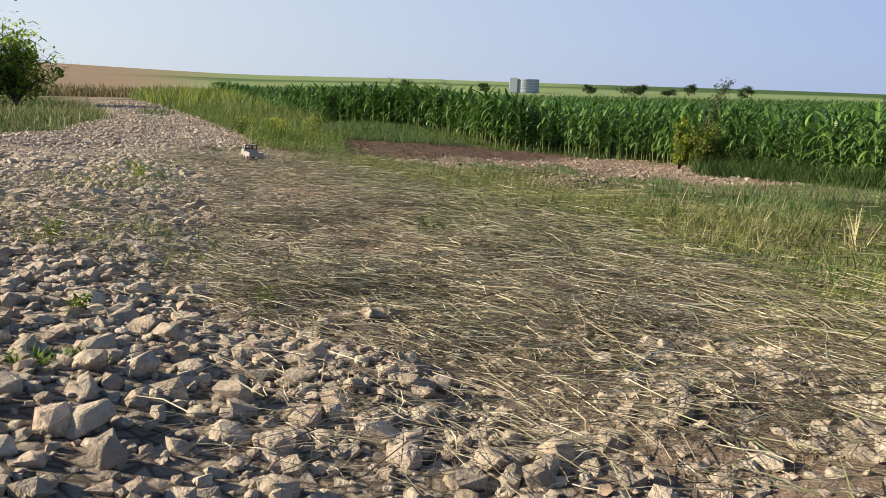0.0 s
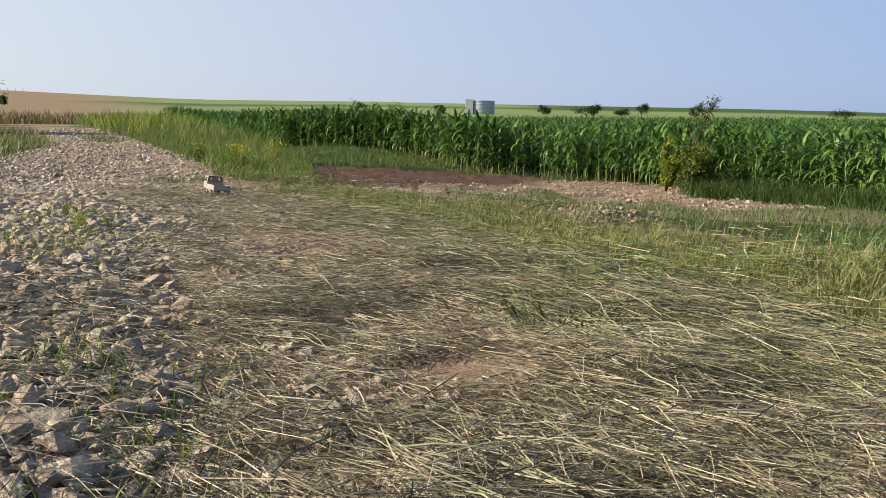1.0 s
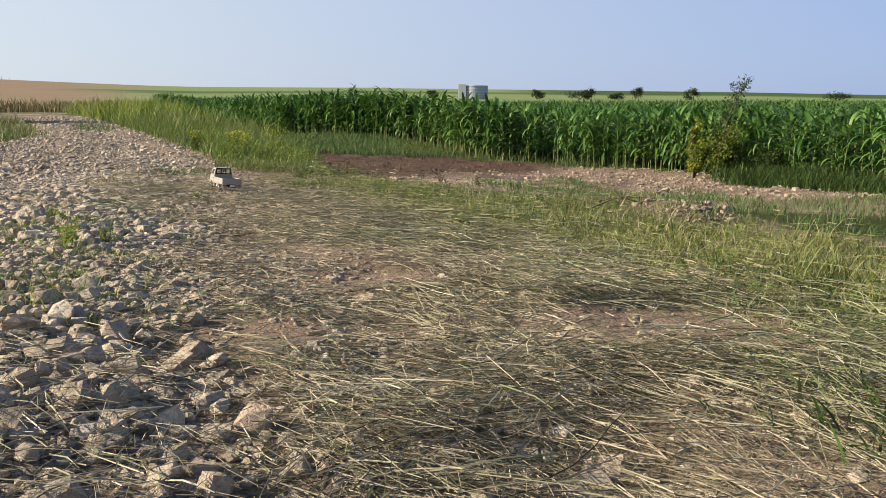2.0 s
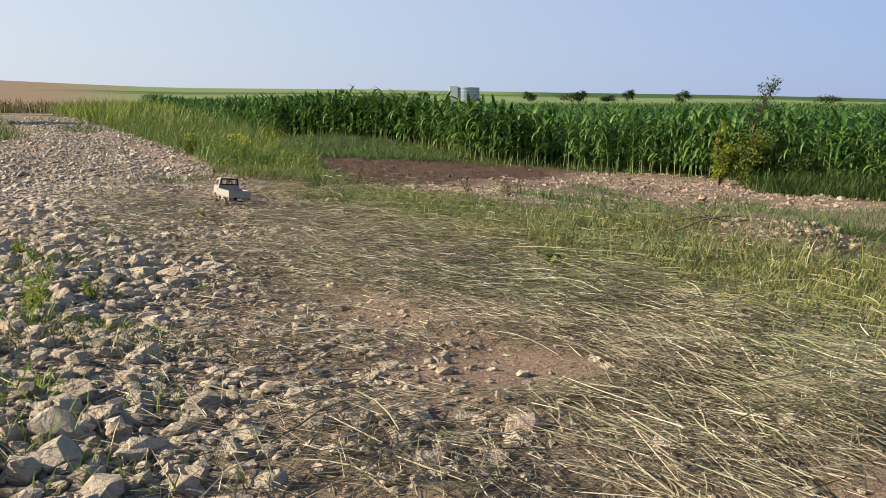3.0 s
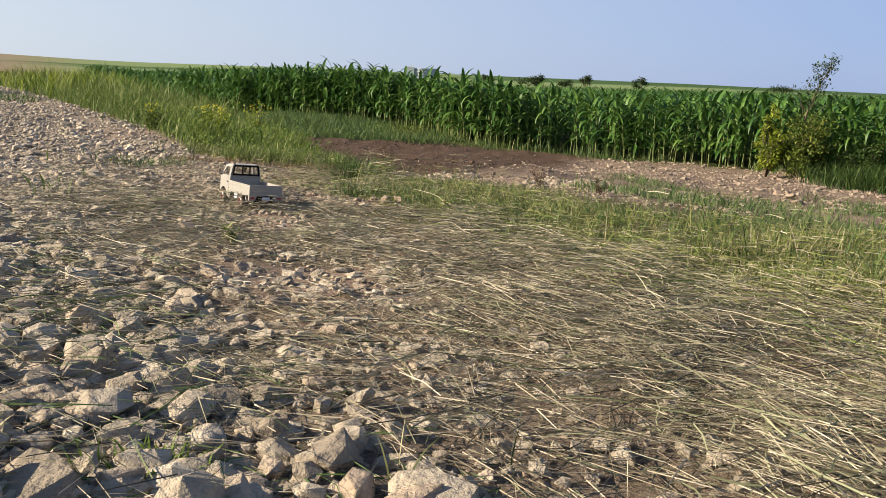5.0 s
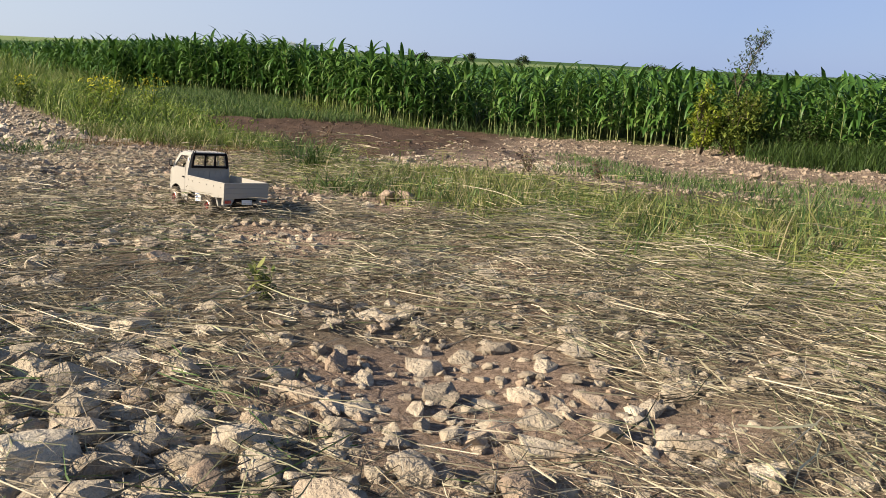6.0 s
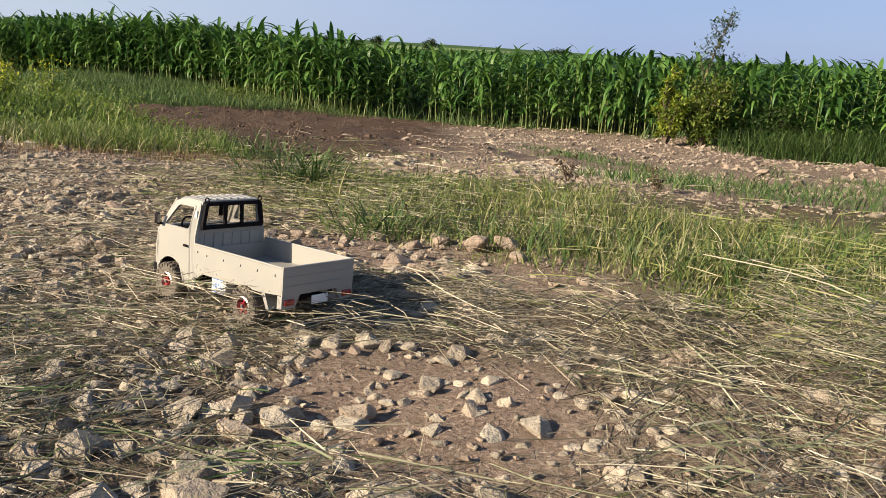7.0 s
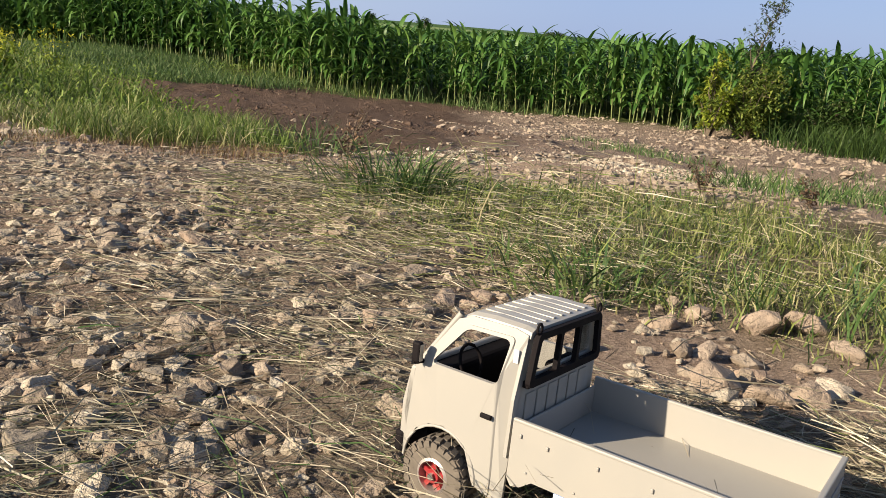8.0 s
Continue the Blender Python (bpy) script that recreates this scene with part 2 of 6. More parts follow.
def corn_edge(x, y):
    """Metres inside the edge of the corn (negative outside)."""
    left = (x + 1.3 + 0.40 * (y - 20.8)) * 0.936
    front = y - np.interp(x, [-4.5, -1.5, -0.44, 0.5, 1.26, 3.0], [28.5, 25.9, 24.8, 23.5, 21.4, 20.2]) + 0.15 * np.sin(x * 1.3)
    slant = (x - 3.0) * 0.829 + (y - 20.2) * 0.56
    right = (x - 5.5) * 0.99 + (y - 16.5) * 0.14
    return np.minimum(left, np.maximum(front, np.maximum(slant, right)))


def height(x, y):
    x, y = np.asarray(x, float), np.asarray(y, float)
    r = ss(-3.2, -0.5, x + 0.30 * np.maximum(y - 13, 0))
    yb = np.maximum(y, -8)
    road = 0.095 - 0.033 * np.clip(x, -6, 3) - 0.0555 * level(yb, 8, 14)
    low = 0.095 - 0.033 * np.clip(x, -3, 5) - 0.0555 * level(yb, 13, 20) - 0.10 * ss(0, 2.5, x) * ss(6, 10, y) * ss(5.5, 3.5, x)
    z = road * (1 - r) + low * r
    d = np.hypot(x, y)
    az = np.degrees(np.arctan2(x, np.maximum(y, 1e-3)))
    z = z + 0.10 * ss(20, 25, y) * ss(1.5, -0.5, x) * ss(-4.5, -2.5, x) + 1.25 * ss(24, 170, d) * ss(-30, 10, az) * (1 - 0.6 * ss(22, 42, az))                       # the field rises
    elev = np.interp(az, [-60, -30, -16, 0, 25, 40, 60], [1.9, 1.5, 0.98, 0.90, 0.58, 0.30, 0.2])
    z = z + (620 * np.tan(np.radians(elev)) - 0.2) * ss(60, 620, d) * (y > 0)
    return z


def surface(x, y):
    """height() with the relief of ruts, heaps and bumps."""
    s = across(x, y)
    near = 1 - ss(25, 60, np.hypot(x, y))
    z = height(x, y)
    near = near * (1 - 0.9 * np.exp(-(((x + 2.06) / 0.3) ** 2 + ((y - 8.47) / 0.3) ** 2)))
    z = z + near * (0.035 * (fnoise(x, y, 0.9, 3) - 0.5) + 0.018 * (fnoise(x, y, 4.0, 5) - 0.5))
    z = z + near * 0.05 * ss(0.15, -0.35, s) * ss(-1.9, -0.9, s) * ss(9, 7, y)     # windrow of stones
    z = z - near * 0.02 * np.exp(-((s - 0.55) / 0.16) ** 2)
    z = z + near * 0.045 * (fnoise(x, y, 6.5, 6) - 0.5) * ss(0.0, 0.4, s) * ss(3.4, 2.6, s) * ss(11, 10, y)      # uneven straw mat
    z = z + near * ss(11.0, 12.0, y) * ss(-2.2, -1.4, x) * ss(20.5, 19.5, y) * (0.12 * (fnoise(x, y, 1.7, 45) - 0.5) + 0.10 * (fnoise(x, y, 4.4, 46) - 0.5))      # lumpy tilled soil
    z = z + near * (0.11 * (fnoise(x, y, 1.5, 141) - 0.5) + 0.05 * (fnoise(x, y, 3.6, 142) - 0.5)) * ss(1.5, 2.0, s) * ss(4.2, 3.4, s) * ss(11, 10, y)      # hummocks of the meadow
    piles = 1.5 * np.exp(-(((x - 1.1) / 0.45) ** 2 + ((y - 6.9) / 0.5) ** 2)) + np.exp(-(((x - 0.5) / 0.5) ** 2 + ((y - 12.9) / 0.35) ** 2))
    z = z + 0.07 * piles
    return z


# ---- zones of the ground ----


def gravel_side(x, y):
    """Metres to the right of the edge of the heaped gravel."""
    return np.minimum(across(x, y) - 0.5 * ss(1.6, 0.7, y) - 0.2 * ss(3.5, 5.5, y) * ss(6.8, 6.0, y), x - road_right(y) + 3.0 * ss(12.0, 9.5, y))



def zones(x, y):
    s = across(x, y)
    d = np.hypot(x, y)
    wob = (fnoise(x, y, 1.4, 11) - 0.5)
    w2 = (fnoise(x, y, 5.0, 21) - 0.5)
    ce = corn_edge(x, y)
    z = {}
    gs = gravel_side(x, y) + 0.5 * wob
    z["gravel"] = ss(0.25, -0.15, gs) * ss(-7.5, -5.5, s + 0.10 * np.maximum(y - 10, 0) + wob) * (1 - ss(70, 90, d)) * (1 - verge_zone(x, y)) * (1 - 0.5 * dusty(x, y))
    z["litter"] = ss(-0.1, 0.3, gs + 0.3 * ss(4.5, 6.5, y)) * ss(1.9, 1.4, s + 0.3 * wob) * ss(9.9, 8.6, y + wob) * (1 - 0.6 * ss(0.58, 0.68, fnoise(x, y, 2.3, 31)))
    z["litter"] = z["litter"] * (1 - 0.4 * ss(0.9, 0.4, s) * ss(2.4, 3.6, y) * ss(7.2, 6.0, y))
    z["litter"] = z["litter"] * (1 - 0.15 * ss(5.2, 6.4, y))
    bare = bare_patches(x, y)
    z["litter"] = z["litter"] * (1 - bare)
    z["pink"] = np.maximum.reduce([bare * 0.4, ss(7.0, 8.4, y + wob) * ss(11.8, 10.8, y) * ss(-0.1, 0.3, gs) * (0.45 + 0.3 * ss(8.6, 9.6, y)),
                           ss(11.6, 13.0, y + 0.75 * np.maximum(x - 1.0, 0) + wob) * ss(-1.2, -0.2, x + 0.4 * (y - 13)) * ss(0.3, -0.1, ce)])
    z["brown"] = ss(11.7, 12.3, y + 0.8 * wob) * ss(-2.05, -1.8, x + 0.11 * (y - 14) + 0.5 * wander(x, y)) * ss(0.7, -0.3, x + 0.5 - 0.5 * (y - 12) + 1.2 * wob) * ss(20.9, 20.2, y)
    z["brown"] = np.maximum(z["brown"], 0.65 * dirt_patch(x, y))
    z["litter"] = (1 - dirt_patch(x, y)) * np.maximum(z["litter"], 0.9 * ss(1.35, 1.8, s + 0.3 * wob) * ss(11.0, 10.2, y) * ss(3.8, 3.2, s + wob))
    z["green"] = np.maximum.reduce([
        ss(1.35, 1.8, s + 0.3 * wob) * ss(11.4, 10.2, y + 0.6 * np.maximum(x - 1, 0)) * (0.30 + w2) * ss(3.6, 3.0, s + wob),
        ss(3.3, 3.9, s + wob) * ss(10.2, 8.6, y + 0.75 * np.maximum(x - 1.5, 0)),
        bank_zone(x, y), ss(-0.6, 0.3, ce) * (1 - ss(110, 150, d)), verge_zone(x, y)])
    fieldaz = ss(-0.30, -0.36, x / np.maximum(y, 1)) * ss(48, 60, y)
    z["tan"] = np.maximum(fieldaz, ss(-40, -60, x) * ss(60, 75, d))
    z["far"] = ss(100, 140, d) * (1 - fieldaz) * (x > -0.36 * y)
    band = ss(250, 270, d) * ss(320, 300, d) + ss(230, 300, d) * ss(7, 13, np.degrees(np.arctan2(x, np.maximum(y, 1))))
    z["dark"] = np.maximum(np.clip(band, 0, 1) * z["far"], ss(52, 56, y) * ss(66, 60, y) * fieldaz * 0.9)
    return {k: np.clip(v, 0, 1) for k, v in z.items()}


def dirt_patch(x, y):
    """Bare brown earth at the far side of the meadow."""
    return ss(1.3, 0.7, ((x - 0.25 - 0.5 * (y - 9.5)) / 0.95) ** 2 + ((y - 9.5) / 0.52) ** 2 + 1.2 * (fnoise(x, y, 2.6, 98) - 0.5))


def dusty(x, y):
    """Wheel ruts of the road and a worn dusty spot, with few stones on them."""
    e = x - road_right(y) + 0.5 * (fnoise(x, y, 0.8, 121) - 0.5)
    ruts = (np.exp(-((e + 0.45) / 0.28) ** 2) + np.exp(-((e + 2.2) / 0.42) ** 2)) * ss(11.0, 14.0, y)
    spot = np.exp(-((x + 3.9 + 0.55 * (y - 7.3)) / 0.75) ** 2 - ((y - 7.3) / 1.9) ** 2)
    return np.clip(ruts + spot, 0, 1) * ss(0.2, 0.5, fnoise(x, y, 1.9, 122))


def bare_patches(x, y):
    """Spots of bare reddish earth in the straw."""
    out = 0.0 * x
    for px, py, rx, ry in ((-0.02, 3.70, 0.42, 0.24), (-1.02, 3.62, 0.15, 0.10), (-0.73, 3.68, 0.10, 0.06), (0.4, 2.9, 0.15, 0.10), (-1.0, 4.84, 0.10, 0.06), (-1.3, 5.05, 0.07, 0.05), (-1.6, 6.62, 0.14, 0.07), (-0.25, 2.55, 0.12, 0.08), (-1.78, 6.78, 0.22, 0.22), (-1.9, 7.95, 0.22, 0.25), (-1.62, 8.9, 0.35, 0.25), (-0.75, 4.4, 0.2, 0.15), (-1.45, 8.78, 0.34, 0.24), (-1.25, 8.45, 0.3, 0.2)):
        d = ((x - px) / rx) ** 2 + ((y - py) / ry) ** 2 + 1.2 * (fnoise(x, y, 6.0, 77) - 0.5)
        out = np.maximum(out, ss(1.4, 0.6, d))
    return out


def road_right(y):
    """x of the right edge of the gravel road."""
    return np.interp(y, [8, 11, 11.5, 12.2, 14.7, 19.3, 26.7, 53], [-1.2, -1.9, -2.4, -2.9, -3.75, -5.8, -9.0, -21.0])


def wander(x, y):
    return fnoise(x, y, 1.3, 47) - 0.5


def bank_zone(x, y):
    """The weedy bank between road and corn."""
    e = x - road_right(y)
    return ss(12.0, 12.7, y) * ss(-0.1, 0.25, e) * ss(0.6, -0.2, corn_edge(x, y)) * np.maximum(ss(-1.7, -2.05, x + 0.11 * (y - 14) + 0.5 * wander(x, y)), ss(19.6, 20.4, y) * ss(2.4, 1.2, x))


def slope_zone(x, y):
    """The short grass between the brown soil and the corn."""
    return ss(19.6, 20.3, y + 0.5 * wander(x, y)) * ss(-3.6, -2.6, x + 0.11 * (y - 14)) * ss(2.4, 1.2, x) * ss(0.3, -0.2, corn_edge(x, y))


def verge_zone(x, y):
    """The grassy verge beyond the far side of the road."""
    e = x - np.interp(y, [6, 12.8, 14, 20, 26, 35, 53], [-6.2, -6.9, -6.6, -8.2, -11.2, -15.5, -24.0])
    return ss(0.2, -0.4, e + 0.8 * (fnoise(x, y, 0.7, 41) - 0.5)) * ss(4, 7, y) * (1 - ss(58, 66, y))


# ---- builders ----


def link_mesh(name, verts, faces, mat, smooth=False, parent=None):
    """A mesh object from arrays: verts (n, 3), faces (m, k)."""
    me = bpy.data.meshes.new(name)
    verts, faces = np.asarray(verts, np.float32), np.asarray(faces, np.int32)
    m, k = faces.shape
    me.vertices.add(len(verts))
    me.vertices.foreach_set("co", verts.ravel())
    me.loops.add(m * k)
    me.loops.foreach_set("vertex_index", faces.ravel())
    me.polygons.add(m)
    me.polygons.foreach_set("loop_start", np.arange(m, dtype=np.int32) * k)
    me.polygons.foreach_set("use_smooth", np.full(m, smooth))
    me.materials.append(mat)
    me.update(calc_edges=True)
    ob = new(name, me)
    if parent:
        ob.parent = parent
    return ob


def part(name, bm, mat, parent=None, label="", smooth=False):
    """One bmesh as one mesh object under its thing."""
    me = bpy.data.meshes.new(name)
    bm.to_mesh(me)
    bm.free()
    me.materials.append(mat)
    for p in me.polygons:
        p.use_smooth = smooth
    ob = new(name, me)
    ob.parent = parent
    if label:
        ob["label"] = label
    return ob


def empty(name, m, label, category, group=""):
    ob = new(name)
    ob.empty_display_size = 0.05
    ob.matrix_world = m
    return tagged(ob, label, category, group)


def ribbons(base, az, length, width, rise, bend, segs=3, fold=0.0, twist=None):
    """Bent tapering blades. base (n, 3); az: heading in radians; rise: start angle above level, bend: how much it sinks over its length (radians)."""
    n = len(base)
    u = np.linspace(0, 1, segs + 1)
    ang = rise[:, None] - bend[:, None] * u[None, :]
    step = length[:, None] / segs
    am = (ang[:, :-1] + ang[:, 1:]) / 2
    hor = np.concatenate([np.zeros((n, 1)), np.cumsum(np.cos(am) * step, 1)], 1)
    ver = np.concatenate([np.zeros((n, 1)), np.cumsum(np.sin(am) * step, 1)], 1)
    cx, cy = np.cos(az)[:, None], np.sin(az)[:, None]
    P = np.stack([base[:, 0:1] + hor * cx, base[:, 1:2] + hor * cy, base[:, 2:3] + ver], -1)
    w = width[:, None] * np.clip(0.60 + 1.0 * u - 1.52 * u * u, 0.05, 1)[None, :] / 2
    tw = az if twist is None else az + twist
    side = np.stack([-np.sin(tw), np.cos(tw), np.zeros(n)], -1)[:, None, :] * w[..., None]
    if fold:
        lift = np.array([0, 0, 1.0]) * (w * fold)[..., None]
        V = np.stack([P - side + lift, P, P + side + lift], 2).reshape(-1, 3)
        c = 3
    else:
        V = np.stack([P - side, P + side], 2).reshape(-1, 3)
        c = 2
    o = (np.arange(n) * (segs + 1) * c)[:, None, None]
    i = (np.arange(segs) * c)[None, :, None]
    j = np.arange(c - 1)[None, None, :]
    q = (o + i + j)
    Fc = np.stack([q, q + 1, q + c + 1, q + c], -1).reshape(-1, 4)
    return V, Fc


def join(parts):
    V, Fc, k = [], [], 0
    for v, f in parts:
        V.append(v), Fc.append(f + k)
        k += len(v)
    return np.concatenate(V), np.concatenate(Fc)


def tube(path, radii, sides=6):
    """Quads round a bent path (list of points)."""
    path = [Vector(p) for p in path]
    V, Fc = [], []
    for i, p in enumerate(path):
        d = (path[min(i + 1, len(path) - 1)] - path[max(i - 1, 0)]).normalized()
        a = d.orthogonal().normalized()
        b = d.cross(a)
        for k in range(sides):
            t = 2 * math.pi * k / sides
            V.append(p + (a * math.cos(t) + b * math.sin(t)) * radii[i])
    for i in range(len(path) - 1):
        for k in range(sides):
            k2 = (k + 1) % sides
            Fc.append((i * sides + k, i * sides + k2, (i + 1) * sides + k2, (i + 1) * sides + k))
    return np.array([tuple(v) for v in V]), np.array(Fc)


def stone_shapes(count, points, seed, flat=0.7):
    """Angular broken stones about one unit across, as (verts, triangles)."""
    rnd = random.Random(seed)
    shapes = []
    for _ in range(count):
        bm = bmesh.new()
        sx, sy, sz = rnd.uniform(0.8, 1.3), rnd.uniform(0.7, 1.05), rnd.uniform(0.45, 0.8) * flat / 0.7
        turn = Euler((rnd.uniform(0, 6.3), rnd.uniform(0, 6.3), rnd.uniform(0, 6.3))).to_matrix()
        for k in range(points):
            h, a = 1 - (2 * k + 1) / points, 2.39996 * k                 # corners spread evenly, then shaken
            q = math.sqrt(max(0.0, 1 - h * h))
            v = turn @ Vector((q * math.cos(a), q * math.sin(a), h)) + Vector((rnd.gauss(0, 0.2), rnd.gauss(0, 0.2), rnd.gauss(0, 0.2)))
            v.normalize()
            m = max(abs(v.x), abs(v.y), abs(v.z))
            v = v * (0.5 / (0.75 * m + 0.25)) * 0.86 * rnd.uniform(0.84, 1.06)
            bm.verts.new((v.x * sx, v.y * sy, v.z * sz))
        r = bmesh.ops.convex_hull(bm, input=bm.verts)
        bmesh.ops.delete(bm, geom=[g for g in r["geom_interior"] if isinstance(g, bmesh.types.BMVert)], context="VERTS")
        bmesh.ops.triangulate(bm, faces=bm.faces)
        bmesh.ops.recalc_face_normals(bm, faces=bm.faces)
        bm.verts.index_update()
        shapes.append((np.array([v.co[:] for v in bm.verts]), np.array([[v.index for v in f.verts] for f in bm.faces])))
        bm.free()
    return shapes


def scatter_stones(name, xy, size, shapes, mat, rng, sink=0.2):
    """Joins turned and scaled copies of the shapes, set into the ground."""
    parts = []
    pick = rng.integers(0, len(shapes), len(xy))
    zs = surface(xy[:, 0], xy[:, 1])
    for k, (v, f) in enumerate(shapes):
        idx = np.nonzero(pick == k)[0]
        n = len(idx)
        if not n:
            continue
        a, b = rng.uniform(0, 2 * np.pi, n), rng.normal(0, 0.32, n)
        ca, sa, cb, sb = np.cos(a), np.sin(a), np.cos(b), np.sin(b)
        v0 = v[None] * size[idx][:, None, None]
        x1, y1, z1 = v0[..., 0], v0[..., 1] * cb[:, None] - v0[..., 2] * sb[:, None], v0[..., 1] * sb[:, None] + v0[..., 2] * cb[:, None]
        X = x1 * ca[:, None] - y1 * sa[:, None] + xy[idx, 0][:, None]
        Y = x1 * sa[:, None] + y1 * ca[:, None] + xy[idx, 1][:, None]
        Z = z1 + (zs[idx] + size[idx] * (0.3 - sink))[:, None]
        parts.append((np.stack([X, Y, Z], -1).reshape(-1, 3), (f[None] + (np.arange(n) * len(v))[:, None, None]).reshape(-1, 3)))
    return link_mesh(name, *join(parts), mat)


def sow(rng, n, x0, x1, y0, y1, density):
    """Points in a box, kept with the probability density(x, y)."""
    x, y = rng.uniform(x0, x1, n), rng.uniform(y0, y1, n)
    keep = rng.random(n) < density(x, y)
    return np.stack([x[keep], y[keep]], -1)


# ---- ground ----


def spread(a, b, step):
    return np.arange(a, b, step)


def growing(a, end, step, grow):
    out, v = [], a
    while v < end:
        out.append(v)
        step *= grow
        v += step
    return np.array(out + [end])


def build_ground():
    right = growing(9.5, 3200, 0.12, 1.28)
    left = -growing(10.0, 3200, 0.12, 1.28)[::-1]
    xs = np.concatenate([left, spread(-9.88, -4.2, 0.16), spread(-4.2, 3.2, 0.06), spread(3.2, 9.4, 0.13), right])
    ys = np.concatenate([-growing(1.2, 3200, 0.1, 1.4)[::-1], spread(-1.1, 11.0, 0.06), spread(11.0, 24.0, 0.11), growing(24.0, 3200, 0.12, 1.12)])
    X, Y = np.meshgrid(xs, ys)
    x, y = X.ravel(), Y.ravel()
    V = np.stack([x, y, surface(x, y)], -1)
    nx, ny = len(xs), len(ys)
    i = (np.arange(ny - 1)[:, None] * nx + np.arange(nx - 1)[None, :]).ravel()
    ob = link_mesh("ground", V, np.stack([i, i + 1, i + nx + 1, i + nx], -1), GROUND, smooth=True)
    for k, v in zones(x, y).items():
        ob.data.attributes.new(k, "FLOAT", "POINT").data.foreach_set("value", v.astype(np.float32))
    return tagged(ob, "dusty stony ground with dry soil, gravel track and fields", "ground", kind="structure")


ground = build_ground()
# ---- loose stones of the track ----
rng = np.random.default_rng(7)
COARSE, FINE, TINY = stone_shapes(24, 15, 3), stone_shapes(14, 11, 4), stone_shapes(14, 8, 8)


def gravel_density(x, y):
    return zones(x, y)["gravel"]


xy = sow(rng, 62000, -4.1, 0.9, 0.2, 10.0, lambda x, y: gravel_density(x, y) * ss(-1.9, -0.7, across(x, y)) * ss(0.05, 0.30, fnoise(x, y, 1.6, 15)))
size = np.clip(rng.lognormal(-3.72, 0.52, len(xy)), 0.010, 0.075) * (1 - 0.2 * ss(7.0, 9.0, xy[:, 1])) * (1 - 0.12 * ss(3.6, 2.6, xy[:, 1])) * (1 + 0.3 * ss(2.4, 4.0, xy[:, 1]) * ss(0.35, 0.65, fnoise(xy[:, 0], xy[:, 1], 1.1, 13)))
apart = (size > 0.032) & (across(xy[:, 0], xy[:, 1]) > -0.75) & (xy[:, 1] > 0.6) & (xy[:, 1] < 6.4)
apart &= np.cumsum(apart) <= 300
single_meshes = []
for v, f in COARSE:
    me = bpy.data.meshes.new("stone")
    me.from_pydata([tuple(p) for p in v], [], [tuple(int(i) for i in t) for t in f])
    me.materials.append(ROCK)
    single_meshes.append(me)
sr = random.Random(77)
for (x, y), d in zip(xy[apart], size[apart]):
    ob = new("stone", sr.choice(single_meshes))
    ob.parent = ground
    ob.matrix_world = Matrix.Translation((x, y, float(surface(x, y)) + 0.12 * d)) @ pose(0, 0, 0, sr.gauss(0, 25), sr.gauss(0, 25), sr.uniform(0, 360)) @ Matrix.Scale(d, 4)
xy, size = xy[~apart], size[~apart]
tagged(scatter_stones("gravel", xy, size, COARSE, STONE, rng), "heaped broken limestone chippings beside the wheel track", "gravel", kind="stuff")
xy = sow(rng, 34000, -4.6, 0.9, 0.4, 10.0, lambda x, y: gravel_density(x, y) * ss(-4.0, -2.2, across(x, y)) * (0.45 + 0.55 * ss(-0.6, -1.4, across(x, y))) * ss(0.05, 0.30, fnoise(x, y, 1.3, 14)))
tagged(scatter_stones("packed_gravel", xy, np.clip(rng.lognormal(-3.7, 0.38, len(xy)), 0.012, 0.05) * (1 + 0.5 * ss(4, 8, xy[:, 1])), TINY, STONE, rng, 0.35), "smaller chippings packed between the broken stones", "gravel", kind="stuff")
xy = sow(rng, 30000, -4.0, 1.6, 0.2, 11.5, lambda x, y: (0.25 + 0.4 * ss(1.0, 0.5, across(x, y)) + 0.5 * gravel_density(x, y) + 0.25 * ss(7.0, 9.0, y)) * ss(1.7, 1.3, across(x, y)) * ss(0.3, 0.6, fnoise(x, y, 2.2, 17)))
xy2 = sow(rng, 60000, -3.4, 1.6, 0.2, 11.0, lambda x, y: (0.12 + 0.6 * ss(0.9, 0.2, across(x, y)) + 1.1 * ss(2.0, 1.2, y) + 0.12 * ss(5.2, 7.0, y)) * (1 - 0.5 * ss(5.5, 7.0, y)) * ss(1.5, 1.0, across(x, y)) * ss(-0.6, 0.0, gravel_side(x, y)) * ss(0.2, 0.5, fnoise(x, y, 1.7, 16)))
tagged(scatter_stones("embedded_gravel", xy2, np.clip(rng.lognormal(-3.8, 0.55, len(xy2)), 0.008, 0.065), TINY, STONE, rng, 0.32), "stones half sunk in the trodden soil and straw", "gravel", kind="stuff")
FLAT = stone_shapes(14, 12, 6, 0.62)
xy3 = sow(rng, 46000, -4.2, 0.6, 2.6, 11.0, lambda x, y: ss(1.45, 0.9, across(x, y)) * ss(-1.6, -0.5, across(x, y)) * (0.60 * ss(0.8, 0.2, across(x, y)) * ss(2.2, 3.2, y) * ss(6.6, 5.2, y) + 0.55 * ss(1.0, 0.3, across(x, y)) * ss(7.2, 8.4, y) + 0.62 * ss(5.6, 6.8, y)) * ss(0.2, 0.5, fnoise(x, y, 2.6, 26)))
tagged(scatter_stones("track_stones", xy3, np.clip(rng.lognormal(-3.98, 0.58, len(xy3)), 0.009, 0.07), FLAT, STONE, rng, 0.28), "flat pale stones trodden into the track", "gravel", kind="stuff")
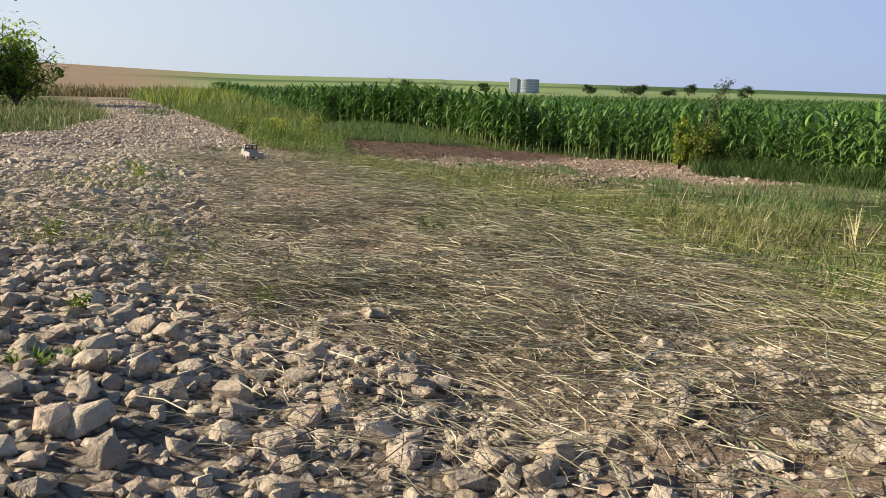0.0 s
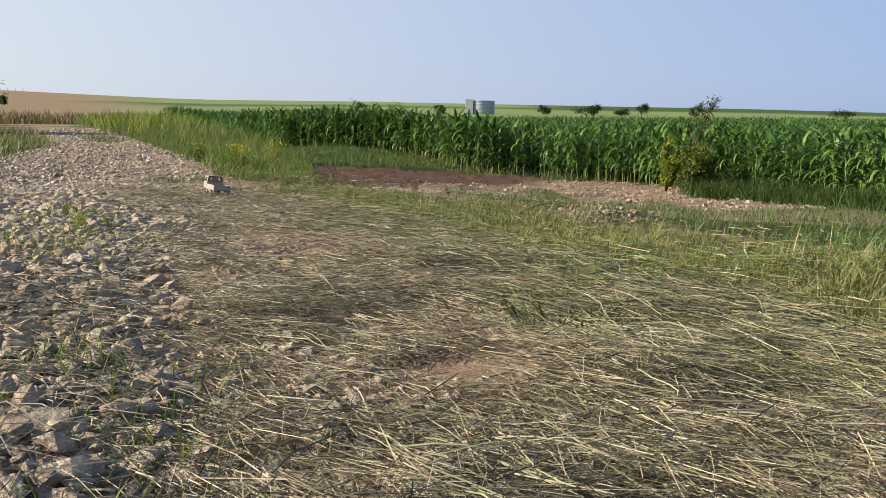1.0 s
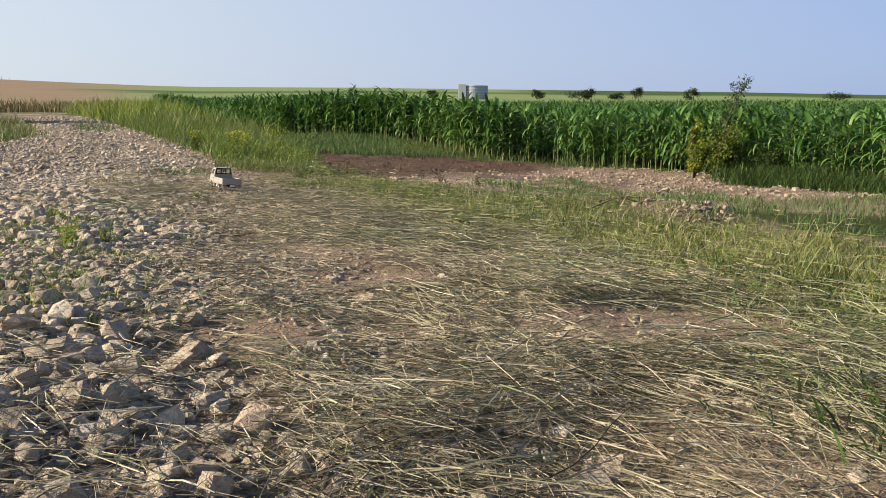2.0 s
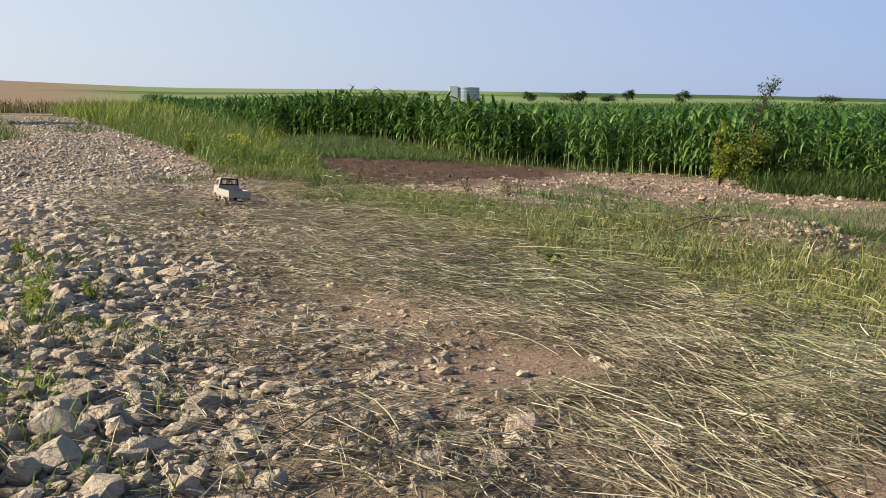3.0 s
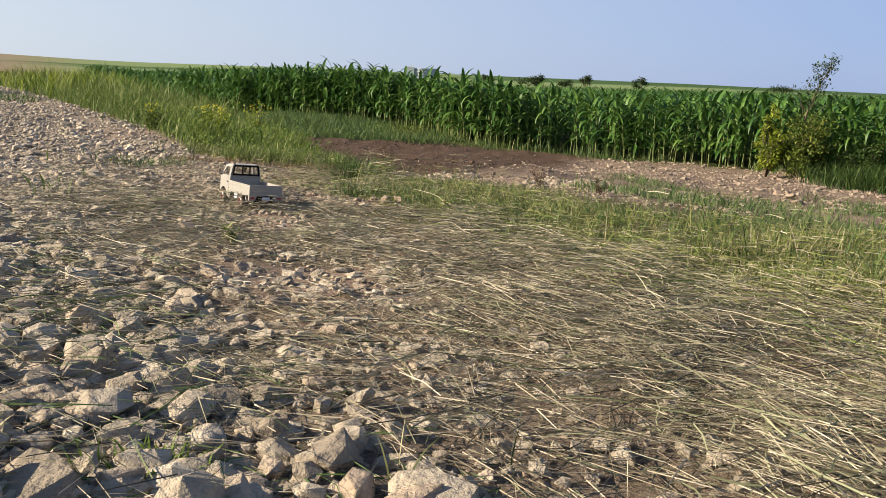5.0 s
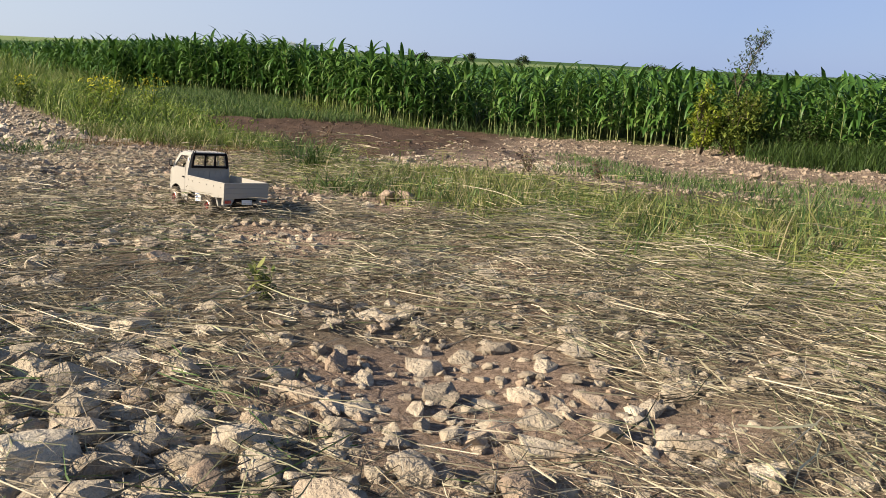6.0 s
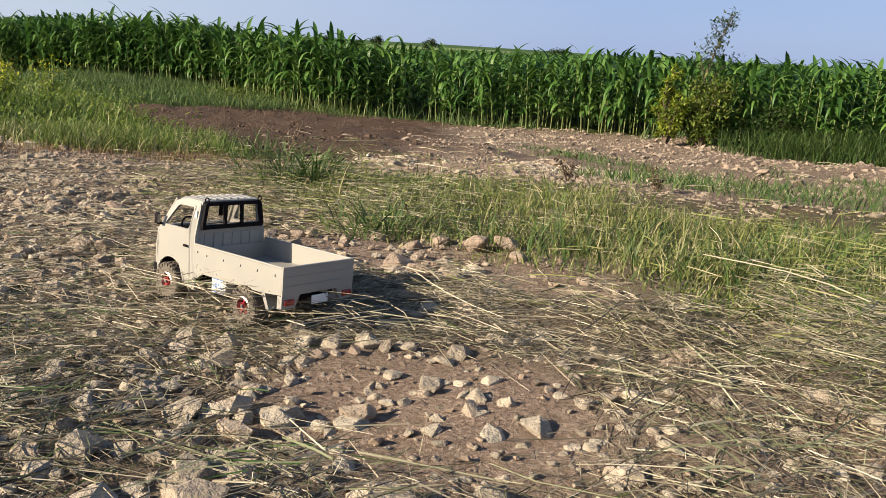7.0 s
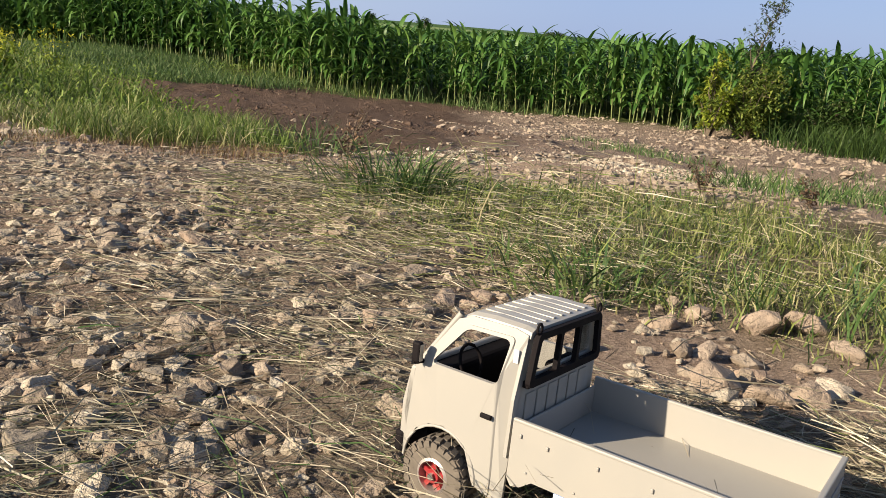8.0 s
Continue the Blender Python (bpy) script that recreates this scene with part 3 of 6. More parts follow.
tagged(scatter_stones("fine_gravel", xy, np.clip(rng.lognormal(-4.15, 0.4, len(xy)), 0.006, 0.04), TINY, STONE, rng), "small pale pebbles and chips strewn over the track", "gravel", kind="stuff")
xy = sow(rng, 150000, -16, -1.0, 6.0, 40, lambda x, y: gravel_density(x, y) * (0.12 + 0.88 * ss(28, 9, y)) * ss(0.08, 0.4, fnoise(x, y, 0.9, 19)) * np.maximum(ss(9.0, 10.0, y), ss(-1.8, -2.6, across(x, y))))
tagged(scatter_stones("road_gravel", xy, np.clip(rng.lognormal(-3.32, 0.5, len(xy)), 0.015, 0.11) * (1 + 0.03 * np.maximum(xy[:, 1] - 14, 0)), TINY, STONE, rng, 0.2), "grey gravel of the farm road further on", "gravel", kind="stuff")


xy = sow(rng, 44000, -3.4, 1.9, 0.4, 11.5, lambda x, y: ss(1.9, 1.4, across(x, y)) * ss(-0.6, 0.0, gravel_side(x, y)) * (0.35 + 0.6 * ss(7.4, 9, y)) * ss(0.3, 0.55, fnoise(x, y, 3.0, 18)))
tagged(scatter_stones("soil_clods", xy, np.clip(rng.lognormal(-4.75, 0.45, len(xy)), 0.004, 0.03), TINY, CLOD, rng), "crumbs and clods of dry brown soil", "soil", kind="stuff")


xy = sow(rng, 20000, -1.6, 2.2, 10.4, 13.0, lambda x, y: np.maximum(ss(1.1, 0.5, ((x + 0.55) / 0.9) ** 2 + ((y - 11.95) / 0.28) ** 2 + fnoise(x, y, 3.0, 95) - 0.5), ss(1.1, 0.4, ((x - 0.9) / 0.9) ** 2 + ((y - 11.6) / 0.9) ** 2 + fnoise(x, y, 3.0, 96) - 0.5)))
tagged(scatter_stones("pale_gravel", xy, np.clip(rng.lognormal(-4.0, 0.55, len(xy)), 0.006, 0.06), TINY, STONE, rng, 0.3), "heaps of pale fine gravel at the meadow's far edge", "gravel", kind="stuff")


def bank_stones(x, y):
    z = zones(x, y)
    return np.maximum(z["pink"] * (1 - z["brown"]), 0.006 * z["brown"]) * ss(0.25, 0.62, fnoise(x, y, 0.9, 23)) * (y > 10.5)


xy = sow(rng, 38000, -1.8, 7, 10.5, 19.5, bank_stones)
tagged(scatter_stones("field_track_gravel", xy, np.clip(rng.lognormal(-3.95, 0.7, len(xy)), 0.007, 0.12), TINY, PINKSTONE, rng, 0.28), "pinkish rubble along the edge of the corn field", "gravel", kind="stuff")
xy = sow(rng, 3500, -2.6, 0.2, 8.0, 11.8, lambda x, y: ss(8.0, 9.2, y) * ss(1.8, 1.2, across(x, y)) * ss(-0.2, 0.3, across(x, y)))
tagged(scatter_stones("reddish_gravel", xy, np.clip(rng.lognormal(-3.85, 0.55, len(xy)), 0.01, 0.065), FINE, PINKSTONE, rng), "reddish stones on bare trodden earth", "gravel", kind="stuff")

xy = sow(rng, 4000, 0.2, 2.2, 5.6, 7.8, lambda x, y: ss(1.3, 0.4, ((x - 1.1 - 0.25 * (y - 6.7)) / 0.45) ** 2 + ((y - 6.7) / 0.65) ** 2 + fnoise(x, y, 3.0, 99) - 0.5))
tagged(scatter_stones("heap_rubble", xy, np.clip(rng.lognormal(-4.3, 0.6, len(xy)), 0.006, 0.06), FINE, PINKSTONE, rng), "earthy rubble on the heap in the meadow", "gravel", kind="stuff")

xy = sow(rng, 9000, -2.6, 1.5, 11.6, 20.5, lambda x, y: zones(x, y)["brown"] * ss(0.3, 0.6, fnoise(x, y, 1.2, 28)))
tagged(scatter_stones("brown_clods", xy, np.clip(rng.lognormal(-3.9, 0.6, len(xy)), 0.008, 0.09), TINY, BROWN_CLOD, rng, 0.3), "crumbled clods of dark brown soil", "soil", kind="stuff")

xy = sow(rng, 14000, -3.2, 0.6, 9.8, 12.6, lambda x, y: ss(0.1, 0.4, zones(x, y)["pink"]) * (1 - zones(x, y)["brown"]) * (1 - bank_zone(x, y)) * ss(0.25, 0.55, fnoise(x, y, 1.8, 29)))
tagged(scatter_stones("edge_pebbles", xy, np.clip(rng.lognormal(-4.2, 0.55, len(xy)), 0.006, 0.06), TINY, PINKSTONE, rng, 0.3), "reddish pebbles and crumbs between bank and meadow", "gravel", kind="stuff")

xy = sow(rng, 3000, -1.2, 1.8, 8.6, 10.4, lambda x, y: dirt_patch(x, y) * ss(0.4, 0.65, fnoise(x, y, 2.2, 151)))
tagged(scatter_stones("dirt_rubble", xy, np.clip(rng.lognormal(-4.1, 0.6, len(xy)), 0.006, 0.07), FINE, PINKSTONE, rng, 0.3), "pinkish rubble strewn on bare brown earth", "gravel", kind="stuff")

# single rocks that stand out: x, y, size
ROCKS_NEAR_TRUCK = [(-1.68, 8.70, .085), (-1.59, 8.72, .055), (-1.65, 8.63, .075), (-1.585, 8.62, .08), (-1.54, 8.97, .075), (-1.44, 9.0, .08), (-1.39, 8.90, .10), (-1.31, 8.87, .11),
                    (-1.59, 8.82, .06), (-1.94, 9.11, .07), (-1.87, 9.17, .07), (-1.84, 9.14, .06), (-1.79, 9.17, .06), (-1.83, 9.47, .05), (-1.92, 9.8, .07), (-1.89, 9.76, .055)]
ROCKS_AHEAD = [(-1.71, 9.91, .06), (-2.23, 9.71, .09), (-2.3, 9.69, .05), (-2.22, 10.6, .07), (-2.01, 9.36, .06), (-2.04, 9.07, .06), (-2.36, 8.63, .06),
               (-1.34, 8.76, .08), (-1.32, 8.5, .06), (-1.45, 8.03, .055), (-1.53, 7.97, .05), (-1.6, 7.46, .045), (-2.18, 7.61, .07)]
ROCKS_MIDDLE = [(-1.90, 6.55, .075), (-1.80, 6.51, .08), (-2.1, 6.7, .06), (-2.09, 6.55, .055), (-1.83, 6.65, .04), (-1.92, 6.88, .05), (-2.25, 7.12, .06), (-2.17, 7.13, .06),
                (-1.98, 7.07, .04), (-1.78, 5.24, .085), (-1.98, 5.45, .085), (-1.8, 5.59, .06), (-1.56, 5.45, .05), (-1.74, 6.05, .055), (-1.98, 6.77, .06), (-1.77, 6.65, .055),
                (-1.90, 5.17, .08), (-1.61, 5.73, .05), (-0.79, 5.44, .05), (-0.67, 5.63, .05), (-1.33, 4.29, .045), (-1.83, 5.7, .06), (-2.0, 6.84, .05), (-1.59, 5.63, .05)]
ROCKS_START = [(-1.22, 3.37, .055), (-1.28, 3.41, .06), (-1.09, 3.31, .085), (-0.26, 3.33, .055), (-0.16, 3.6, .045), (-1.04, 3.36, .06), (-1.36, 3.59, .075), (-1.41, 3.83, .06),
               (-0.48, 1.03, .075), (-0.28, 1.02, .07), (-0.12, 1.09, .06), (-0.25, 0.88, .06), (-0.2, 0.87, .055), (-0.4, 0.82, .08), (0.57, 1.21, .05), (0.53, 1.0, .05), (0.35, 0.87, .045),
               (-0.08, 1.18, .05), (0.43, 1.41, .05), (0.58, 2.45, .05)]
ROCKS_BANK = [(0.2, 15.3, .22), (0.75, 15.0, .25), (0.95, 15.15, .34), (1.15, 14.9, .28), (1.55, 14.6, .3), (1.75, 14.4, .24), (2.63, 11.47, .3), (3.0, 12.2, .28), (1.9, 13.7, .3), (0.98, 7.62, .2), (1.12, 6.5, .16), (1.3, 6.4, .13),
              (1.2, 6.9, .14), (3.3, 12.9, .3), (-0.3, 11.9, .12), (-0.6, 11.7, .1), (4.6, 15.0, .25)]
BIG = []
for k in range(9):
    bm = bmesh.new()
    v, f = stone_shapes(1, 12, 40 + k)[0]
    vs = [bm.verts.new(p) for p in v]
    for t in f:
        bm.faces.new([vs[i] for i in t])
    bmesh.ops.recalc_face_normals(bm, faces=bm.faces)
    bmesh.ops.dissolve_limit(bm, angle_limit=radians(9), verts=bm.verts, edges=bm.edges)
    bmesh.ops.bevel(bm, geom=bm.edges[:], offset=0.03, segments=1, affect="EDGES", profile=0.5, clamp_overlap=True)
    bmesh.ops.triangulate(bm, faces=bm.faces)
    bmesh.ops.recalc_face_normals(bm, faces=bm.faces)
    me = bpy.data.meshes.new("rock")
    bm.to_mesh(me), bm.free()
    BIG.append(me)
BIGP = [m.copy() for m in BIG]
for m in BIG:
    m.materials.append(ROCK)
for m in BIGP:
    m.materials.append(PINKROCK)
rr = random.Random(5)
for rocks, label, group in ((ROCKS_NEAR_TRUCK, "pale rounded limestone rock on bare earth", "rocks by the grass"), (ROCKS_AHEAD, "angular pinkish stone lying on trodden straw", "stones on the track"),
                            (ROCKS_MIDDLE, "broken limestone lump on the gravel", "stones on the track"), (ROCKS_START, "broken limestone lump among smaller chippings", "stones on the track"),
                            (ROCKS_BANK, "large weathered field stone on the earth bank", "field stones")):
    for x, y, size in rocks:
        pinkish = y > 6.2 and (size > 0.115 or y > 8.3 or rr.random() < 0.6)
        k = rr.randrange(9)
        ob = new("rock", (BIGP if pinkish else BIG)[k])
        flat = 0.55 if label.startswith("angular") and rr.random() < 0.4 else 0.85
        size *= 0.5 if size > 0.115 else 1.0
        ob.matrix_world = Matrix.Translation((x, y, float(surface(x, y)) + size * 0.12 * flat)) @ pose(0, 0, 0, rr.uniform(-28, 28), rr.uniform(-28, 28), rr.uniform(0, 360)) @ Matrix.Diagonal((size * 1.05, size * 0.95, size * flat, 1))
        tagged(ob, label, "rock", group)

# ---- mown straw lying on the track ----


def straw(name, n, x0, x1, y0, y1, density, lmin, lmax, label, mean=-0.15, spreadang=0.85, wid=(0.0006, 0.0017), lift=0.036, mat=STRAW, segs=3):
    p = sow(rng, n, x0, x1, y0, y1, density)
    m = len(p)
    swath = mean + 5.0 * (fnoise(p[:, 0], p[:, 1], 2.3, 161) - 0.5)                  # stalks lie the same way within a swath
    az = np.where(rng.random(m) < 0.66, rng.uniform(0, np.pi, m), rng.normal(swath, 0.55 * spreadang, m)) + np.pi * rng.integers(0, 2, m)
    L = lmin + (lmax - lmin) * rng.random(m) ** 1.8
    over = np.maximum(bare_patches(p[:, 0] + np.cos(az) * L, p[:, 1] + np.sin(az) * L), bare_patches(p[:, 0] + np.cos(az) * L / 2, p[:, 1] + np.sin(az) * L / 2))
    tuft_of = fnoise(p[:, 0], p[:, 1], 7.0, 163)
    keep = rng.random(m) > np.maximum(0.93 * over, 0.6 * ss(0.52, 0.35, tuft_of))                                        # the bare spots stay open
    p, az, L, m, tuft_of = p[keep], az[keep], L[keep], int(keep.sum()), tuft_of[keep]
    z = surface(p[:, 0], p[:, 1]) + 0.004 + lift * rng.random(m) ** 2 * (0.35 + 2.1 * ss(0.42, 0.68, tuft_of))
    rise = rng.normal(0.10, 0.10, m)
    V, Fc = ribbons(np.column_stack([p, z]), az, L, rng.uniform(*wid, m), rise, rise * 2 + rng.normal(0, 0.12, m), segs, 0.0)
    sway, wave = rng.normal(0, 0.18, m), rng.normal(0, 0.05, m)                      # bend sideways too
    k = (segs + 1) * 2
    u = np.tile(np.repeat(np.linspace(0, 1, segs + 1), 2), m)
    side = np.repeat(sway * L, k) * u * u + np.repeat(wave * L, k) * np.sin(u * 5.2)
    V[:, 0] += -np.sin(np.repeat(az, k)) * side
    V[:, 1] += np.cos(np.repeat(az, k)) * side
    V[:, 2] = np.maximum(V[:, 2], surface(V[:, 0], V[:, 1]) + 0.002)
    V[1::2, 2] += np.repeat(rng.uniform(-1.1, 1.1, m) * (wid[0] + wid[1]) / 2, k // 2)
    return tagged(link_mesh(name, V, Fc, mat), label, "straw", kind="stuff")


def litter_density(x, y):
    z = zones(x, y)
    return (1 - 0.85 * bare_patches(x, y)) * np.clip(0.15 + 0.95 * z["litter"], 0, 1) * ss(-0.45, 0.2, gravel_side(x, y) + 0.5 * ss(4.5, 6.5, y)) * ss(2.0, 1.5, across(x, y)) * ss(0.10, 0.42, fnoise(x, y, 1.5, 33)) * (1 - 0.35 * ss(8.2, 9.4, y)) * (1 - 0.6 * ss(1.1, 0.5, across(x, y)) * ss(2.8, 4.2, y) * ss(10.0, 8.8, y)) * (1 - 0.2 * ss(5.2, 6.4, y) * ss(1.5, 1.1, across(x, y))) * (1 - 0.55 * ss(4.3, 4.9, y) * ss(6.6, 5.8, y) * ss(0.40, 0.54, fnoise(x, y, 1.7, 181))) * (1 - 0.7 * ss(1.75, 1.25, y + 0.6 * (fnoise(x, y, 2.8, 183) - 0.5)))


straw("straw", 1150000, -3.4, 1.9, 0.4, 11.0, litter_density, 0.02, 0.14, "mown grass stalks lying flat and matted over the track", segs=1, wid=(0.0007, 0.0021))
straw("broad_straw", 9000, -3.0, 2.0, 0.4, 9.0, litter_density, 0.05, 0.24, "broad bleached grass blades lying on the track", wid=(0.0009, 0.0019), lift=0.035, segs=5)
straw("long_straw", 34000, -3.2, 1.6, 0.5, 9.2, lambda x, y: litter_density(x, y) * ss(0.3, 0.6, fnoise(x, y, 1.2, 131)) * (1 - 0.6 * ss(5.5, 7.0, y)), 0.10, 0.32, "long pale stalks lying crosswise on the straw", mean=-0.45, spreadang=0.8, wid=(0.0009, 0.0021), lift=0.045, segs=4)
straw("loose_straw", 2200, -3.6, 1.0, 0.4, 11.0, lambda x, y: 0.25 + 0 * x, 0.08, 0.35, "single dry stalks among the stones", spreadang=1.0, lift=0.04)
straw("green_mown_grass", 100000, -2.6, 2.0, 0.6, 8.0, lambda x, y: litter_density(x, y) * ss(0.35, 0.6, fnoise(x, y, 1.1, 37) + 0.15 * ss(4.5, 2.5, y)), 0.04, 0.17, "freshly mown green blades in the straw", mat=FRESH_HAY, lift=0.04, wid=(0.0010, 0.0024))
straw("hay_heap", 80000, -0.9, 1.6, 2.4, 5.6, lambda x, y: ss(0.75, 1.15, across(x, y)) * ss(1.9, 1.5, across(x, y)) * ss(0.35, 0.6, fnoise(x, y, 1.3, 97)) * (1 - 0.97 * bare_patches(x, y)), 0.05, 0.26, "thick pale green hay lying in loose swaths", mat=FRESH_HAY, mean=-0.5, spreadang=1.1, lift=0.07, wid=(0.0008, 0.0022), segs=3)
straw("fallen_grass", 110000, -2.2, 2.6, 0.6, 10.4, lambda x, y: ss(1.05, 1.3, across(x, y) + 0.3 * (fnoise(x, y, 2.0, 51) - 0.5)) * ss(2.1, 1.6, across(x, y)) * (1 - 0.85 * bare_patches(x, y)), 0.04, 0.13, "flattened half-dry grass along the edge of the meadow", mat=GRASS_DRY, wid=(0.0008, 0.0022), lift=0.08, segs=2, mean=-0.3, spreadang=0.7)

def trodden(x, y):
    s = across(x, y)
    return (1 - 0.9 * bare_patches(x, y)) * ss(-0.5, 0.2, s) * ss(1.8, 1.4, s) * ss(4.6, 6.0, y) * (ss(9.9, 8.9, y) - 0.6 * ss(7.7, 8.4, y) * ss(9.9, 8.9, y)) * (0.15 + 0.85 * ss(0.38, 0.58, fnoise(x, y, 2.4, 112)))


straw("trodden_straw", 230000, -3.6, 1.2, 4.6, 10.4, trodden, 0.015, 0.10, "matted straw trodden into the dark earth", spreadang=0.8, segs=1, lift=0.026, wid=(0.0006, 0.0017))
straw("trodden_green_grass", 60000, -3.6, 1.2, 5.4, 9.6, lambda x, y: trodden(x, y) * ss(0.45, 0.62, fnoise(x, y, 1.5, 171)), 0.03, 0.12, "trodden dark green blades among the straw", mat=GRASS_GREEN, lift=0.03, wid=(0.0008, 0.002), segs=2)
straw("gravel_straw", 110000, -3.4, 0.6, 0.8, 6.5, lambda x, y: gravel_density(x, y) * ss(-1.5, -0.3, across(x, y)) * ss(0.45, 0.65, fnoise(x, y, 1.4, 113)), 0.03, 0.12, "broken straw caught between the stones", spreadang=1.4, segs=2, lift=0.05)
straw("chaff", 130000, -3.8, 1.6, 1.5, 11.2, lambda x, y: ss(1.7, 1.3, across(x, y)) * ss(-1.3, -0.2, across(x, y)) * (0.4 + 0.6 * ss(2.6, 4.2, y)) * ss(0.2, 0.5, fnoise(x, y, 2.1, 38)), 0.012, 0.06, "short broken chaff trodden into the earth", spreadang=1.5, wid=(0.0006, 0.0014), lift=0.02, segs=1)

# ---- standing grass ----


def grass(name, n, box, density, hmin, hmax, width, mat, label, droop=(0.4, 1.6), segs=3, clump=1.0, low=None):
    p = sow(rng, n, *box, density)
    m = len(p)
    az = rng.uniform(0, 2 * np.pi, m)
    tone = fnoise(p[:, 0], p[:, 1], 1.2, 61)
    h = (hmin + (hmax - hmin) * rng.random(m) ** 1.3) * (0.6 + 0.7 * tone * clump) * (low(p[:, 0], p[:, 1]) if low else 1)
    z = surface(p[:, 0], p[:, 1]) - 0.005
    V, Fc = ribbons(np.column_stack([p, z]), az, h, width * rng.uniform(0.6, 1.3, m), rng.uniform(1.15, 1.6, m), rng.uniform(*droop, m), segs, twist=rng.normal(0, 0.7, m))
    return tagged(link_mesh(name, V, Fc, mat), label, "grass", kind="stuff")


def heap(x, y):
    """The bare earth heap in the meadow."""
    d = ((x - 1.1 - 0.25 * (y - 6.7)) / 0.42) ** 2 + ((y - 6.7) / 0.62) ** 2
    return ss(1.3, 0.6, d + 1.0 * (fnoise(x, y, 3.0, 99) - 0.5))


def meadow(x, y):
    s = across(x, y)
    return ss(1.35, 1.75, s + 0.35 * (fnoise(x, y, 2.0, 51) - 0.5)) * ss(3.7, 3.0, s + 0.8 * (fnoise(x, y, 0.9, 53) - 0.5)) * ss(10.9, 10.1, y + 0.3 * np.maximum(s - 2.2, 0)) * (0.35 + 0.65 * ss(0.30, 0.52, fnoise(x, y, 1.3, 55))) * (1 - 0.9 * heap(x, y)) * (1 - 0.95 * dirt_patch(x, y))


def green_strip(x, y):
    s = across(x, y)
    return ss(3.0, 3.6, s + 0.8 * (fnoise(x, y, 0.9, 53) - 0.5)) * ss(11.8, 10.8, y + 0.35 * np.maximum(x - 1.5, 0)) * ss(0.45, 0.6, fnoise(x, y, 1.2, 57)) * (1 - dirt_patch(x, y))


grass("meadow_grass", 620000, (-2.0, 3.4, 0.4, 11.0), lambda x, y: meadow(x, y) * (0.4 + 0.6 * ss(0.4, 0.6, fnoise(x, y, 3.5, 101))), 0.035, 0.115, 0.0040, GRASS_DRY, "half-dry standing grass beside the track", droop=(0.3, 1.7), segs=2, low=lambda x, y: (0.1 + 1.75 * fnoise(x, y, 2.6, 105)) * (0.5 + 0.5 * ss(1.4, 2.1, across(x, y))) * (1 - 0.35 * ss(8.6, 9.6, y)))
straw("meadow_thatch", 90000, -2.0, 3.4, 0.5, 11.0, meadow, 0.03, 0.11, "matted dry and green blades under the standing grass", mean=-0.3, spreadang=1.2, wid=(0.0010, 0.0025), lift=0.08, mat=GRASS_DRY, segs=2)
straw("meadow_hay", 70000, -2.0, 3.4, 0.5, 11.0, lambda x, y: np.maximum(meadow(x, y), 0.6 * ss(1.3, 1.6, across(x, y)) * ss(3.4, 2.6, across(x, y))) * ss(0.35, 0.6, fnoise(x, y, 1.6, 91)) * (0.4 + 0.6 * ss(3.4, 5.0, y)), 0.02, 0.11, "pale hay tangled in the standing grass", mean=-0.3, spreadang=1.2, wid=(0.0010, 0.0026), lift=0.10, segs=3)
grass("tall_meadow_grass", 3500, (-1.8, 3.4, 0.6, 11.4), lambda x, y: meadow(x, y) * ss(3.0, 5.0, y), 0.10, 0.24, 0.0048, GRASS_DRY, "taller seeding stems in the half-dry grass", droop=(0.2, 1.2))
grass("green_meadow_grass", 62000, (-1.8, 3.4, 0.6, 11.4), lambda x, y: meadow(x, y) * ss(0.42, 0.6, fnoise(x, y, 1.0, 59) + 0.12 * ss(7.0, 8.6, y) + 0.10 * ss(5.0, 3.6, y)), 0.05, 0.16, 0.005, GRASS_GREEN, "lush green tufts in the dry grass", low=lambda x, y: 1 - 0.45 * ss(8.6, 9.6, y))
grass("strip_grass", 42000, (0.2, 6.5, 0.6, 11.8), green_strip, 0.05, 0.17, 0.007, GRASS_GREEN, "short green grass between meadow and field track", segs=2)
grass("bank_grass", 150000, (-14, 4.0, 11.0, 34), lambda x, y: bank_zone(x, y) * (1 - slope_zone(x, y)) * ss(36, 14, y), 0.10, 0.34, 0.012, GRASS_BANK, "tall unmown grass on the bank beside the road", droop=(0.3, 1.3), low=lambda x, y: (0.45 + 0.55 * ss(12.6, 13.6, y) + 0.9 * ss(15, 23, y)) * (0.55 + 0.7 * fnoise(x, y, 1.1, 104)))
grass("slope_grass", 42000, (-4.5, 2.6, 19.4, 26.5), lambda x, y: slope_zone(x, y) * ss(0.3, 0.5, fnoise(x, y, 0.9, 110) + 0.3 * ss(0.5, -1.5, x)), 0.08, 0.24, 0.014, GRASS_GREEN, "short bright grass between brown soil and corn", segs=2)
grass("far_bank_grass", 18000, (-30, -4.0, 26, 66), bank_zone, 0.45, 1.0, 0.032, GRASS_BANK, "tall unmown grass along the far road", droop=(0.3, 1.0), segs=2)
grass("dry_grass_band", 9000, (-60, -12, 52, 64), lambda x, y: ss(-0.28, -0.32, x / y) * ss(53, 56, y), 0.4, 1.1, 0.10, DRY_BAND, "tall dry brown grass at the foot of the stubble field", droop=(0.2, 0.8), segs=2)
grass("yellow_bank_weeds", 5000, (-24, -8, 26, 60), bank_zone, 0.5, 1.15, 0.034, YOUNG_LEAF, "tall yellow-green weeds at the far end of the bank", droop=(0.3, 1.0), segs=2)
